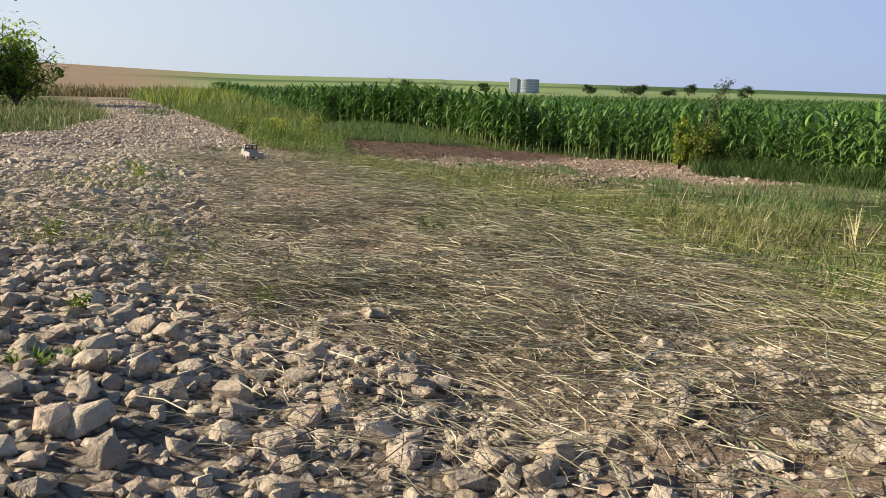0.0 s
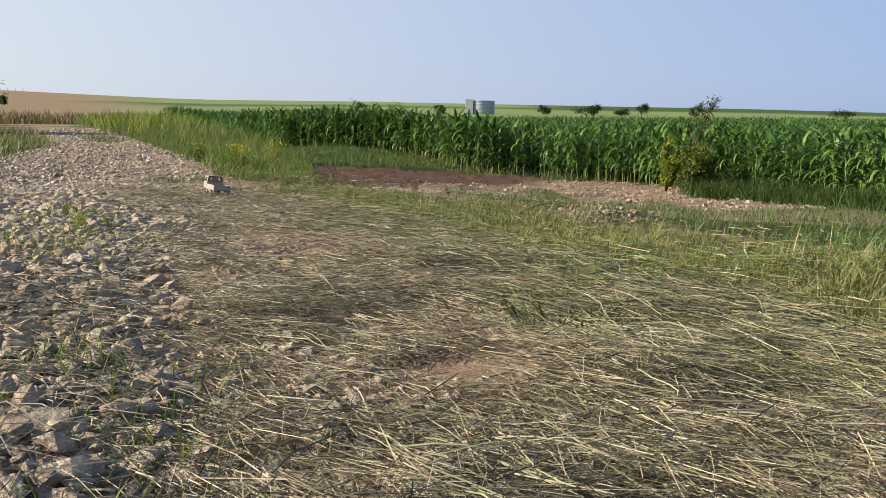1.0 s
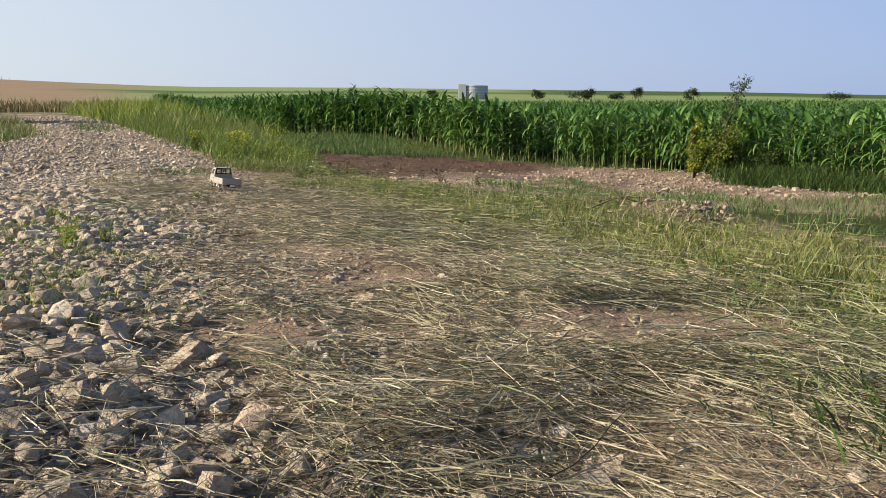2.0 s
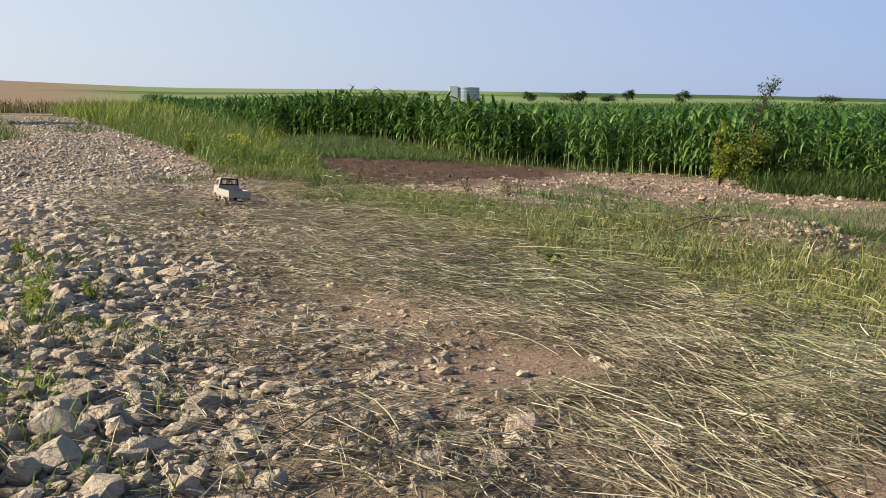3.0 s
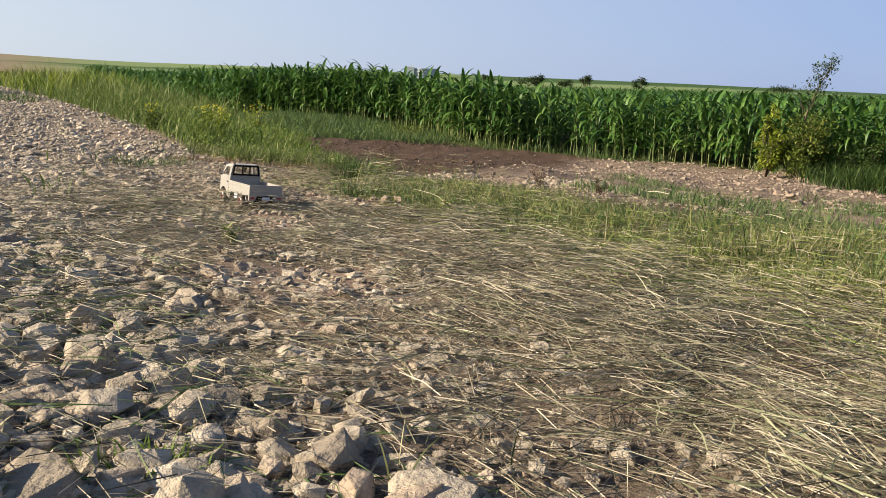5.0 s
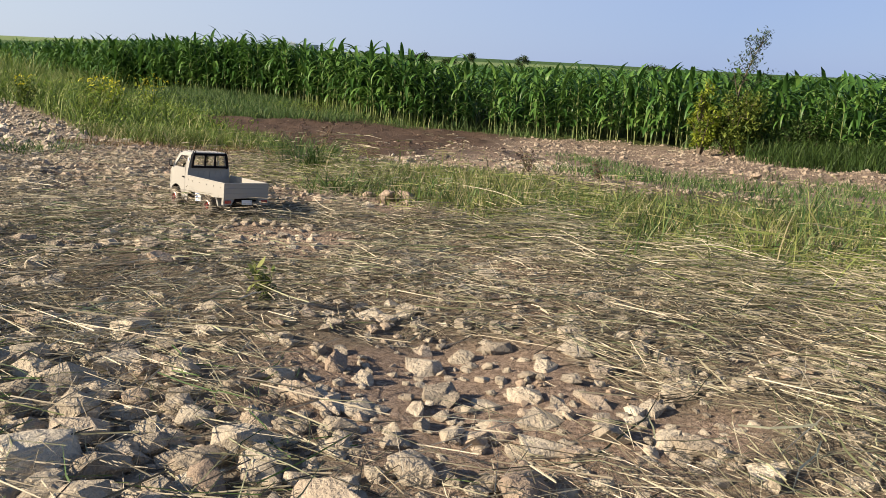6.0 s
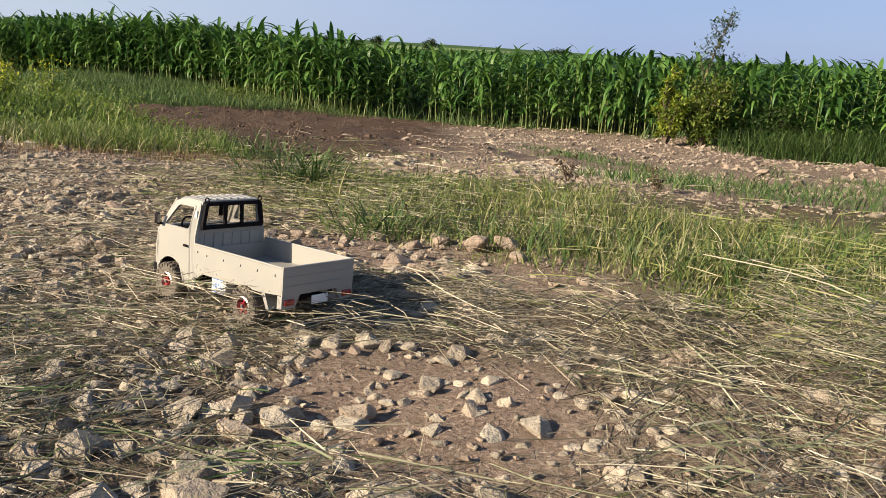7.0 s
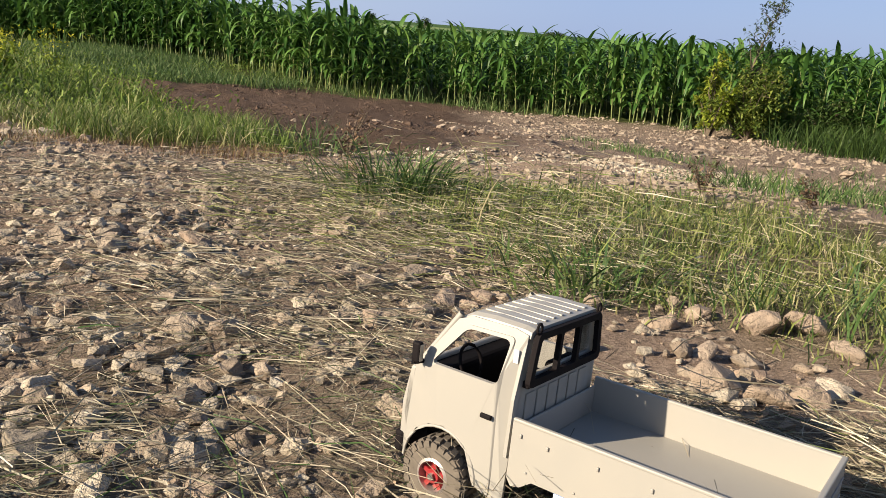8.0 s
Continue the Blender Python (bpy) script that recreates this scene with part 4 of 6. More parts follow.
grass("front_bank_grass", 14000, (-3.2, -0.8, 11.2, 13.2), lambda x, y: ss(11.35, 11.7, y) * ss(13.2, 12.6, y) * ss(-0.1, 0.2, x - road_right(y)) * ss(-1.6, -1.9, x), 0.04, 0.14, 0.006, GRASS_DRY, "short half-dry grass at the foot of the bank")
for mat, seed, label in ((SUNNY_LEAF, 191, "low yellow-green grass growing up between the stones"), (GRASS_DRY, 193, "thin half-dry grass caught between the stones")):
    grass("gravel_grass", 16000, (-2.5, -0.5, 1.8, 6.0), lambda x, y: gravel_density(x, y) * ss(-1.1, -0.5, across(x, y)) * np.maximum(ss(3.2, 4.0, y) * ss(5.9, 5.4, y), 0.8 * ss(2.7, 2.4, y)) * ss(0.60, 0.68, fnoise(x, y, 3.4, seed)), 0.03, 0.085, 0.0030, mat, label, droop=(0.3, 1.3))
grass("bank_tongue_grass", 9000, (-2.7, -1.35, 11.4, 12.9), lambda x, y: ss(11.45, 11.7, y + 0.4 * wander(x, y)) * ss(12.9, 12.4, y) * ss(-1.45, -1.65, x + 0.3 * wander(x, y)) * ss(-2.7, -2.4, x), 0.05, 0.17, 0.006, GRASS_BANK, "fresh green grass at the near end of the bank")
grass("rusty_foot_grass", 9000, (-3.0, -1.2, 10.7, 11.8), lambda x, y: ss(10.8, 11.1, y + 0.3 * (x + 1.6) + 0.4 * wander(x, y)) * ss(11.75, 11.45, y) * ss(-1.2, -1.5, x) * ss(0.3, 0.55, fnoise(x, y, 2.2, 124)), 0.02, 0.065, 0.004, RUSTY_GRASS, "withered rust-coloured grass along the foot of the bank")
grass("green_verge_grass", 26000, (-22, -5.5, 5, 42), lambda x, y: verge_zone(x, y) * ss(45, 10, y) * ss(0.35, 0.55, fnoise(x, y, 0.4, 126)), 0.12, 0.36, 0.02, GRASS_GREEN, "green grass on the far verge of the road", segs=2)
grass("verge_grass", 30000, (-20, -5.5, 5, 40), lambda x, y: verge_zone(x, y) * ss(45, 10, y) * ss(0.3, 0.55, fnoise(x, y, 0.5, 58)), 0.12, 0.4, 0.018, GRASS_DRY, "rough grass on the far verge of the road", segs=2)
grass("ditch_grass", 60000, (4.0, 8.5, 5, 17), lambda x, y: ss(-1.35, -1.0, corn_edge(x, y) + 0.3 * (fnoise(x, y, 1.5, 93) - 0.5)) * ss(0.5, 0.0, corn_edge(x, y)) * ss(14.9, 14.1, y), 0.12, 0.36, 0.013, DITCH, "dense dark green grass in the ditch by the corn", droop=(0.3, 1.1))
grass("corn_foot_weeds", 16000, (-4, 6, 16.0, 21.8), lambda x, y: ss(-0.8, -0.2, corn_edge(x, y)) * ss(0.6, 0.2, corn_edge(x, y)) * ss(0.35, 0.6, fnoise(x, y, 1.0, 65) - 0.14), 0.10, 0.4, 0.014, GRASS_GREEN, "weeds along the foot of the corn")
grass("bank_track_grass", 26000, (-0.5, 6, 9.5, 15), lambda x, y: zones(x, y)["pink"] * ss(0.64, 0.70, fnoise(x, y, 0.9, 67)), 0.04, 0.13, 0.007, GRASS_GREEN, "patchy grass on the field track")
grass("road_island_grass", 6000, (-14, -6, 18, 32), lambda x, y: ss(1.0, 0.5, ((x + 8.7 + 0.40 * (y - 24)) / 0.55) ** 2 + ((y - 24) / 3.6) ** 2 + fnoise(x, y, 1.0, 83) - 0.5), 0.1, 0.28, 0.02, GRASS_GREEN, "dark grass island down the middle of the road", segs=2)
grass("road_middle_grass", 7000, (-10, -2, 8, 30), lambda x, y: zones(x, y)["gravel"] * ss(0.62, 0.72, fnoise(x, y, 0.6, 69)) * ss(-4.5, -3.6, across(x, y) - 3.1 * ss(8, 26, y) + 1), 0.05, 0.16, 0.012, GRASS_BANK, "low weeds down the middle of the road", segs=2)
# ---- corn ----


def corn_parts(h, seed, leaves=11, segs=6, fold=0.5, sides=5):
    """Stalk and leaves of one maize plant of height h at the origin."""
    r = np.random.default_rng(seed)
    lean = r.normal(0, 0.03, 2)
    zs = np.linspace(0, h * 0.86, 5)
    stalk = tube([(lean[0] * z, lean[1] * z, z) for z in zs], list(np.interp(zs, [0, h], [0.0115, 0.005])), sides)
    k = leaves
    u = (np.arange(k) + r.uniform(0.2, 0.8, k)) / k
    z = h * (0.17 + 0.69 * u)
    plane = r.uniform(0, np.pi)
    az = plane + np.pi * (np.arange(k) % 2) + r.normal(0, 0.4, k)
    L = h * np.interp(u, [0, 0.5, 1], [0.30, 0.56, 0.34]) * r.uniform(0.75, 1.15, k)
    rise = np.interp(u, [0, 1], [1.0, 1.42]) + r.normal(0, 0.1, k)
    bend = np.interp(u, [0, 0.6, 1], [2.4, 2.6, 2.0]) * r.uniform(0.5, 1.2, k)
    base = np.column_stack([lean[0] * z, lean[1] * z, z])
    return stalk, ribbons(base, az, L, h * r.uniform(0.055, 0.085, k), rise, bend, segs, fold)


front_line = [(-2.4, 26.6), (-1.5, 25.9), (-0.44, 24.8), (0.5, 23.5), (1.26, 21.4), (3.0, 20.2), (5.5, 16.5), (6.7, 8.0)]
CORN = []
for k in range(8):
    (sv, sf), (lv, lf) = corn_parts(1.24, 100 + k)
    e = empty("corn_plant", pose(0, 0, -50), "tall green maize plant with arching leaves at the field's edge", "corn plant", "front rows of corn")
    link_mesh("stalk", sv, sf, CORN_STALK, True, e)
    for i in range(11):
        link_mesh("leaf", lv[i * 21:i * 21 + 21], lf[i * 12:i * 12 + 12] - i * 21, SINGLE_CORN_LEAF, True, e)
    CORN.append(e)
cr = random.Random(11)
placed, used = 0, [False] * 8
for row in range(3):
    for (ax, ay), (bx, by) in zip(front_line, front_line[1:]):
        run = math.hypot(bx - ax, by - ay)
        nx, ny = -(by - ay) / run, (bx - ax) / run
        for i in range(int(run / 0.17)):
            if cr.random() < 0.12:
                continue
            t = (i + cr.uniform(-0.3, 0.3)) * 0.17
            off = row * 0.34 + cr.uniform(-0.08, 0.08)
            x, y = ax + (bx - ax) * t / run + nx * off, ay + (by - ay) * t / run + ny * off
            y += 0.0 if bx > 5 else -0.1 * math.sin(x * 1.3)
            sc = cr.uniform(0.84, 1.06) * (1.12 if y > 21 else 1.0) * (0.84 if x > 5.2 and y < 16 else 0.95 if x > 3.2 else 1.0)
            m = Matrix.Translation((x, y, float(surface(x, y)) - 0.01)) @ pose(0, 0, 0, cr.gauss(0, 2.5), cr.gauss(0, 2.5), cr.uniform(0, 360)) @ Matrix.Scale(sc, 4)
            k = cr.randrange(8)
            if used[k]:
                c = copy_thing(CORN[k], pose(0, 0, 0))
                c.matrix_basis = m
            else:
                CORN[k].matrix_world = m
                used[k] = True
            placed += 1


def corn_field(name, n, box, density, templates, hmin, hmax, label):
    p = sow(rng, n, *box, density)
    zs = surface(p[:, 0], p[:, 1])
    pick = rng.integers(0, len(templates), len(p))
    out = []
    for k, (v, f) in enumerate(templates):
        idx = np.nonzero(pick == k)[0]
        a = rng.uniform(0, 2 * np.pi, len(idx))
        h = rng.uniform(hmin, hmax, len(idx)) * (1 - 0.07 * ss(2, 5, p[idx, 0]) * ss(45, 30, p[idx, 1]) - 0.10 * ss(4.8, 5.8, p[idx, 0]) * ss(19, 15, p[idx, 1]))
        ca, sa = np.cos(a)[:, None], np.sin(a)[:, None]
        X = (v[None, :, 0] * ca - v[None, :, 1] * sa) * h[:, None] + p[idx, 0][:, None]
        Y = (v[None, :, 0] * sa + v[None, :, 1] * ca) * h[:, None] + p[idx, 1][:, None]
        Z = v[None, :, 2] * h[:, None] + zs[idx][:, None]
        out.append((np.stack([X, Y, Z], -1).reshape(-1, 3), (f[None] + (np.arange(len(idx)) * len(v))[:, None, None]).reshape(-1, 4)))
    return tagged(link_mesh(name, *join(out), CORN_LEAF, True), label, "corn field", kind="stuff")


MID = [join(corn_parts(1.0, 200 + k, 10, 3, 0.0, 3)) for k in range(6)]
LOW = [corn_parts(1.0, 300 + k, 6, 3, 0.0, 3)[1] for k in range(6)]
corn_field("corn_field", 6500, (-8, 13, 8, 32), lambda x, y: (corn_edge(x, y) > 0.95) * (corn_edge(x, y) < 6) * ss(16, 9, corn_edge(x, y) + 0.3 * np.maximum(y - 22, 0)), MID, 1.12, 1.36, "dense green maize behind the first rows")
corn_field("left_corn_edge", 3800, (-11, 0, 20, 36), lambda x, y: (corn_edge(x, y) > 0.0) * (corn_edge(x, y) < 2.6), MID, 1.12, 1.36, "dense green maize along the grassy bank")
corn_field("far_corn_edge", 9000, (-22, -4, 35, 64), lambda x, y: (corn_edge(x, y) > 0.0) * (corn_edge(x, y) < 3.2), LOW, 1.12, 1.36, "maize along the far end of the bank")
corn_field("corn_distance", 6500, (-26, 60, 10, 75), lambda x, y: (corn_edge(x, y) > 4.5) * (np.abs(np.degrees(np.arctan2(x + 2, y - 4)) - 15) < 45), LOW, 1.05, 1.28, "maize tops further back in the field")
FAR_LEAVES = [corn_parts(1.0, 320 + k, 5, 2, 0.0, 3)[1] for k in range(5)]
corn_field("far_corn_distance", 10000, (-30, 75, 42, 84), lambda x, y: (corn_edge(x, y) > 5) * (np.abs(np.degrees(np.arctan2(x + 2, y - 4)) - 15) < 40), FAR_LEAVES, 0.95, 1.2, "far maize tops up to the ridge")

# ---- shrubs and trees ----


def leaf_cloud(pts, size, seed):
    """Small leaves (folded quads) about the given points."""
    r = np.random.default_rng(seed)
    n = len(pts)
    return ribbons(pts, r.uniform(0, 2 * np.pi, n), size * r.uniform(0.6, 1.3, n), size * r.uniform(0.4, 0.65, n), r.uniform(-0.7, 1.0, n), r.uniform(-0.3, 1.0, n), 2, twist=r.normal(0, 0.6, n))


def shrub(name, x, y, h, wide, stems, leaf, count, mat, label, category, seed, open_top=0.0, group=""):
    """Stems from one foot, limbs, and leaves clustered about the limbs' ends."""
    r = random.Random(seed)
    e = empty(name, pose(x, y, float(surface(x, y)) - 0.02), label, category, group)
    wood, tips = [], []
    for i in range(stems):
        a, tilt = r.uniform(0, 6.283), r.uniform(0.05, 1.0)
        top = Vector((math.cos(a) * wide / 2 * tilt, math.sin(a) * wide / 2 * tilt, h * (1 - 0.45 * tilt ** 2) * r.uniform(0.75, 1.0)))
        path = [Vector((0, 0, 0)), top * 0.35 + Vector((r.gauss(0, .03) * wide, r.gauss(0, .03) * wide, 0.06 * h)), top * 0.7 + Vector((r.gauss(0, .04) * wide, r.gauss(0, .04) * wide, 0.04 * h)), top]
        wood.append(tube(path, [h * 0.012, h * 0.009, h * 0.006, h * 0.002], 5))
        for j in range(7):
            t = r.uniform(0.25, 1.0)
            q = path[0].lerp(top, t)
            d = Vector((r.gauss(0, 1), r.gauss(0, 1), r.gauss(0.3, 0.6))).normalized() * wide * r.uniform(0.08, 0.22)
            wood.append(tube([q, q + d * 0.6 + Vector((0, 0, .02 * h)), q + d], [h * 0.004, h * 0.003, h * 0.0012], 4))
            tips.append((q + d * r.uniform(0.3, 1.0), wide * r.uniform(0.02, 0.055)))
    link_mesh("stem", *join(wood), BARK, True, e)
    g = np.random.default_rng(seed)
    per = max(1, count // len(tips))
    pts = np.concatenate([np.array(c) + g.normal(0, rad, (per, 3)) for c, rad in tips])
    pts[:, 2] = np.maximum(pts[:, 2], 0.03)
    link_mesh("crown", *leaf_cloud(pts, leaf, seed), mat, False, e)
    return e


shrub("bush", 5.08, 15.3, 0.95, 1.15, 22, 0.06, 8000, BUSH_LEAF, "leafy yellowish-green bush at the edge of the corn", "bush", 21)
shrub("low_bush", 5.75, 14.6, 0.55, 1.2, 14, 0.06, 3600, DITCH, "dark green scrub beside the leafy bush", "bush", 22)
shrub("young_bush", 4.72, 15.6, 1.08, 0.6, 12, 0.08, 1700, YOUNG_LEAF, "bright yellow-green shoots of a young bush", "bush", 23)


def sapling(x, y, h):
    e = empty("sapling", pose(x, y, float(surface(x, y)) - 0.02), "slender young tree with sparse leaves above the bush", "tree")
    r = random.Random(3)
    trunk = [Vector((0, 0, 0)), Vector((0.0, 0, h * 0.3)), Vector((0.03, 0.03, h * 0.55)), Vector((0.18, 0.02, h * 0.8)), Vector((0.34, 0, h))]
    link_mesh("trunk", *tube(trunk, [0.022, 0.017, 0.013, 0.008, 0.003], 6), BARK, True, e)
    wood, pts = [], []
    g = np.random.default_rng(4)
    for i in range(22):
        t = 0.5 + 0.5 * i / 22
        f = t * 4
        k = min(int(f), 3)
        q = trunk[k].lerp(trunk[k + 1], f - k)
        a = i * 2.4
        d = Vector((math.cos(a), math.sin(a), r.uniform(0.5, 1.1))) * r.uniform(0.09, 0.20) * (1.35 - t * 0.6)
        wood.append(tube([q, q + d * 0.5, q + d], [0.005, 0.0035, 0.0015], 4))
        for w in (0.35, 0.6, 0.8, 1.0):
            pts.append(np.array(q + d * w) + g.normal(0, 0.035, (9, 3)))
    low = [Vector((0.32, 0, h * 0.64)), Vector((0.48, 0, h * 0.68)), Vector((-0.14, 0, h * 0.72))]
    for p in low:
        q = trunk[1].lerp(trunk[2], 0.6)
        wood.append(tube([q, q.lerp(p, 0.6) + Vector((0, 0, 0.03)), p], [0.007, 0.005, 0.002], 4))
        pts.append(np.array(p) + g.normal(0, 0.06, (36, 3)))
    for w in wood:
        link_mesh("limb", *w, BARK, True, e)
    link_mesh("crown", *leaf_cloud(np.concatenate(pts), 0.05, 9), DARK_LEAF, False, e)


sapling(5.2, 15.5, 1.66)
shrub("large_bush", -18.3, 30.7, 3.3, 6.0, 50, 0.24, 5600, BRIGHT_LEAF, "large leafy green bush on the far verge of the road", "bush", 31)
shrub("large_bush", -20.4, 30.3, 4.5, 4.8, 34, 0.24, 3600, BRIGHT_LEAF, "tall leafy bush on the far verge of the road", "bush", 32)

shrub("large_bush", -16.8, 31.3, 2.5, 3.8, 36, 0.22, 3200, BRIGHT_LEAF, "rounded leafy green bush on the far verge of the road", "bush", 33)


def far_shrub(x, y, h, wide, seed):
    """A dense rounded shrub: short stems under a dome of leaf clumps."""
    g = np.random.default_rng(seed)
    e = empty("far_shrub", pose(x, y, float(surface(x, y)) - 0.02), "dark rounded shrub far off on the ridge", "shrub", "far shrubs")
    stems = [tube([(0, 0, 0), (0.25 * wide * math.cos(a), 0.25 * wide * math.sin(a), 0.6 * h)], [0.06, 0.03], 4) for a in g.uniform(0, 6.28, 5)]
    link_mesh("stem", *join(stems), BARK, True, e)
    lumps = g.normal(0, 1, (16, 3))
    lumps = lumps / np.linalg.norm(lumps, axis=1)[:, None] * g.uniform(0.35, 0.8, (16, 1))
    pts = np.concatenate([c + g.normal(0, 0.16, (60, 3)) for c in lumps]) * np.array([wide / 2, wide / 2, h / 2]) + np.array([0, 0, h / 2])
    pts[:, 2] = np.maximum(pts[:, 2], 0.05)
    link_mesh("crown", *leaf_cloud(pts, 0.36, seed), DARK_LEAF, False, e)


# far shrubs along the ridge: azimuth in degrees, distance, height, width
for i, (az, dist, h, wide) in enumerate([(-2.4, 150, 2.3, 2.6), (3.3, 150, 2.0, 2.6), (10.8, 150, 2.0, 2.6), (13.8, 150, 1.9, 5.0), (14.4, 152, 2.4, 3.0), (17.7, 155, 2.8, 2.4), (21.4, 150, 2.3, 2.8), (-29.0, 160, 3.6, 3.6), (-25.6, 200, 2.4, 1.6), (16.3, 152, 1.6, 3.0), (30.5, 160, 2.0, 5.0)]):
    x, y = -0.8 + dist * math.sin(radians(az)), 2.4 + dist * math.cos(radians(az))
    far_shrub(x, y, h * 0.9, wide * 1.25, 50 + i)

# ---- the storage tank beyond the corn ----
METAL_SHEET = Nodes("grey_white_sheet")
METAL_SHEET = METAL_SHEET.finish(METAL_SHEET.mix(METAL_SHEET.noise(0.8, 5), (0.27, 0.31, 0.39), (0.36, 0.40, 0.46)), 0.6)
LIGHT_SHEET = Nodes("white_sheet")
LIGHT_SHEET = LIGHT_SHEET.finish(LIGHT_SHEET.mix(LIGHT_SHEET.noise(0.8, 5), (0.42, 0.45, 0.50), (0.54, 0.57, 0.60)), 0.6)


def box_bm(w, d, h, at=(0, 0, 0), bevel=0.0, segs=2):
    bm = bmesh.new()
    bmesh.ops.create_cube(bm, size=1, matrix=Matrix.Translation(at) @ Matrix.Diagonal((w, d, h, 1)))
    if bevel:
        bmesh.ops.bevel(bm, geom=bm.edges[:], offset=bevel, segments=segs, affect="EDGES", profile=0.5)
    return bm


def tank(az, dist):
    x, y = -0.8 + dist * math.sin(radians(az)), 2.4 + dist * math.cos(radians(az))
    e = empty("storage_tank", pose(x, y, float(surface(x, y)), 0, 0, -az), "round grey-white storage tank beyond the corn field", "tank")
    bm = bmesh.new()
    bmesh.ops.create_cone(bm, cap_ends=True, segments=40, radius1=2.45, radius2=2.45, depth=2.5, matrix=Matrix.Translation((0.6, 0, 1.25)))
    part("wall", bm, METAL_SHEET, e)
    for k in range(5):
        bm = bmesh.new()
        bmesh.ops.create_cone(bm, cap_ends=True, segments=40, radius1=2.5, radius2=2.5, depth=0.08, matrix=Matrix.Translation((0.6, 0, 0.4 + k * 0.5)))
        part("hoop", bm, LIGHT_SHEET, e)
    part("annex", box_bm(1.5, 2.2, 2.75, (-1.75, -1.2, 1.37), 0.03, 1), LIGHT_SHEET, e, "white upright annex")
    part("pipe", box_bm(0.15, 0.15, 0.5, (-1.7, -0.6, 2.75), 0.02, 1), LIGHT_SHEET, e)


tank(6.1, 150)

for k in range(6):
    az = radians(-26.6 + 0.42 * k)
    x, y = -0.8 + 560 * math.sin(az), 2.4 + 560 * math.cos(az)
    V, Fc = tube([(0, 0, -0.3), (0, 0, 1.9)], [0.12, 0.1], 6)
    ob = link_mesh("fence_post", V, Fc, BARK)
    ob.location = (x, y, float(surface(x, y)))
    tagged(ob, "small dark post on the far ridge", "post", "posts on the ridge")

# ---- single weeds and tufts ----


def tuft(name, x, y, n, hmin, hmax, width, mat, label, seed, droop=(0.5, 1.4), rad=0.06, category="grass tuft", group="grass tufts"):
    r = np.random.default_rng(seed)
    p = r.normal(0, rad, (n, 2))
    az = np.arctan2(p[:, 1], p[:, 0]) + r.normal(0, 0.7, n)
    V, Fc = ribbons(np.column_stack([p, surface(x + p[:, 0], y + p[:, 1]) - float(surface(x, y))]), az, r.uniform(hmin, hmax, n), width * r.uniform(0.6, 1.3, n), r.uniform(0.9, 1.5, n), r.uniform(*droop, n), 4, twist=r.normal(0, 0.5, n))
    ob = link_mesh(name, V, Fc, mat)
    ob.location = (x, y, float(surface(x, y)) - 0.004)
    return tagged(ob, label, category, group)


for i, (x, y, sz) in enumerate([(-1.02, 2.02, .10), (-0.95, 2.12, .09), (-0.35, 1.54, .07), (-0.55, 1.02, .07), (-0.50, 1.06, .06), (-2.44, 6.03, .12), (-1.74, 4.52, .10), (-1.55, 4.04, .11), (-1.34, 3.54, .10), (-2.14, 5.12, .13), (-2.08, 5.61, .10),
                                (-1.94, 4.91, .10), (-1.74, 4.92, .10), (-1.62, 4.58, .10), (-1.67, 4.39, .10), (-1.52, 4.55, .08), (-2.04, 5.48, .09), (-1.88, 5.60, .10), (-1.96, 5.30, .13), (-1.99, 5.36, .12), (-2.4, 6.51, .07), (-1.72, 5.26, .09)]):
    tuft("grass_tuft", x, y, 110, sz * 0.16, sz * 0.44, 0.0042, SUNNY_LEAF if i % 2 else GRASS_DRY, "small tuft of green and yellow grass among the stones", 500 + i, rad=sz * 0.3)
for i, (x, y, sz, rad) in enumerate([(-1.53, 9.21, .12, .08), (-1.56, 10.33, .26, .10), (-1.45, 10.30, .2, .08), (-1.36, 12.05, .25, .14), (-3.1, 10.95, .12, .14), (-3.0, 11.1, .1, .12), (0.1, 3.05, .12, .12)]):
    tuft("grass_tuft", x, y, 150, sz * 0.5, sz, 0.007, GRASS_GREEN, "spreading tuft of deep green grass on bare earth", 600 + i, rad=rad)


tuft("dry_tuft", -1.94, 5.24, 260, 0.03, 0.085, 0.0028, GRASS_DRY, "wide half-dry grass tuft on the gravel", 660, rad=0.055)


def leafy_weed(name, x, y, h, n, size, mat, label, seed, stems=5, category="weed", group=""):
    r = random.Random(seed)
    e = empty(name, pose(x, y, float(surface(x, y)) - 0.005), label, category, group)
    wood, pts = [], []
    g = np.random.default_rng(seed)
    for i in range(stems):
        a = r.uniform(0, 6.283)
        top = Vector((math.cos(a) * h * 0.35, math.sin(a) * h * 0.35, h * r.uniform(0.6, 1.0)))
        wood.append(tube([Vector((0, 0, 0)), top * 0.5 + Vector((0, 0, h * 0.08)), top], [h * 0.02, h * 0.014, h * 0.006], 5))
        for k in range(n // stems):
            pts.append(np.array(top * r.uniform(0.15, 1.0)) + g.normal(0, h * 0.09, 3))
    for w in wood:
        link_mesh("stem", *w, CORN_STALK if mat is not DEAD_LEAF else BARK, True, e)
    link_mesh("foliage", *leaf_cloud(np.array(pts), size, seed), mat, False, e)
    return e


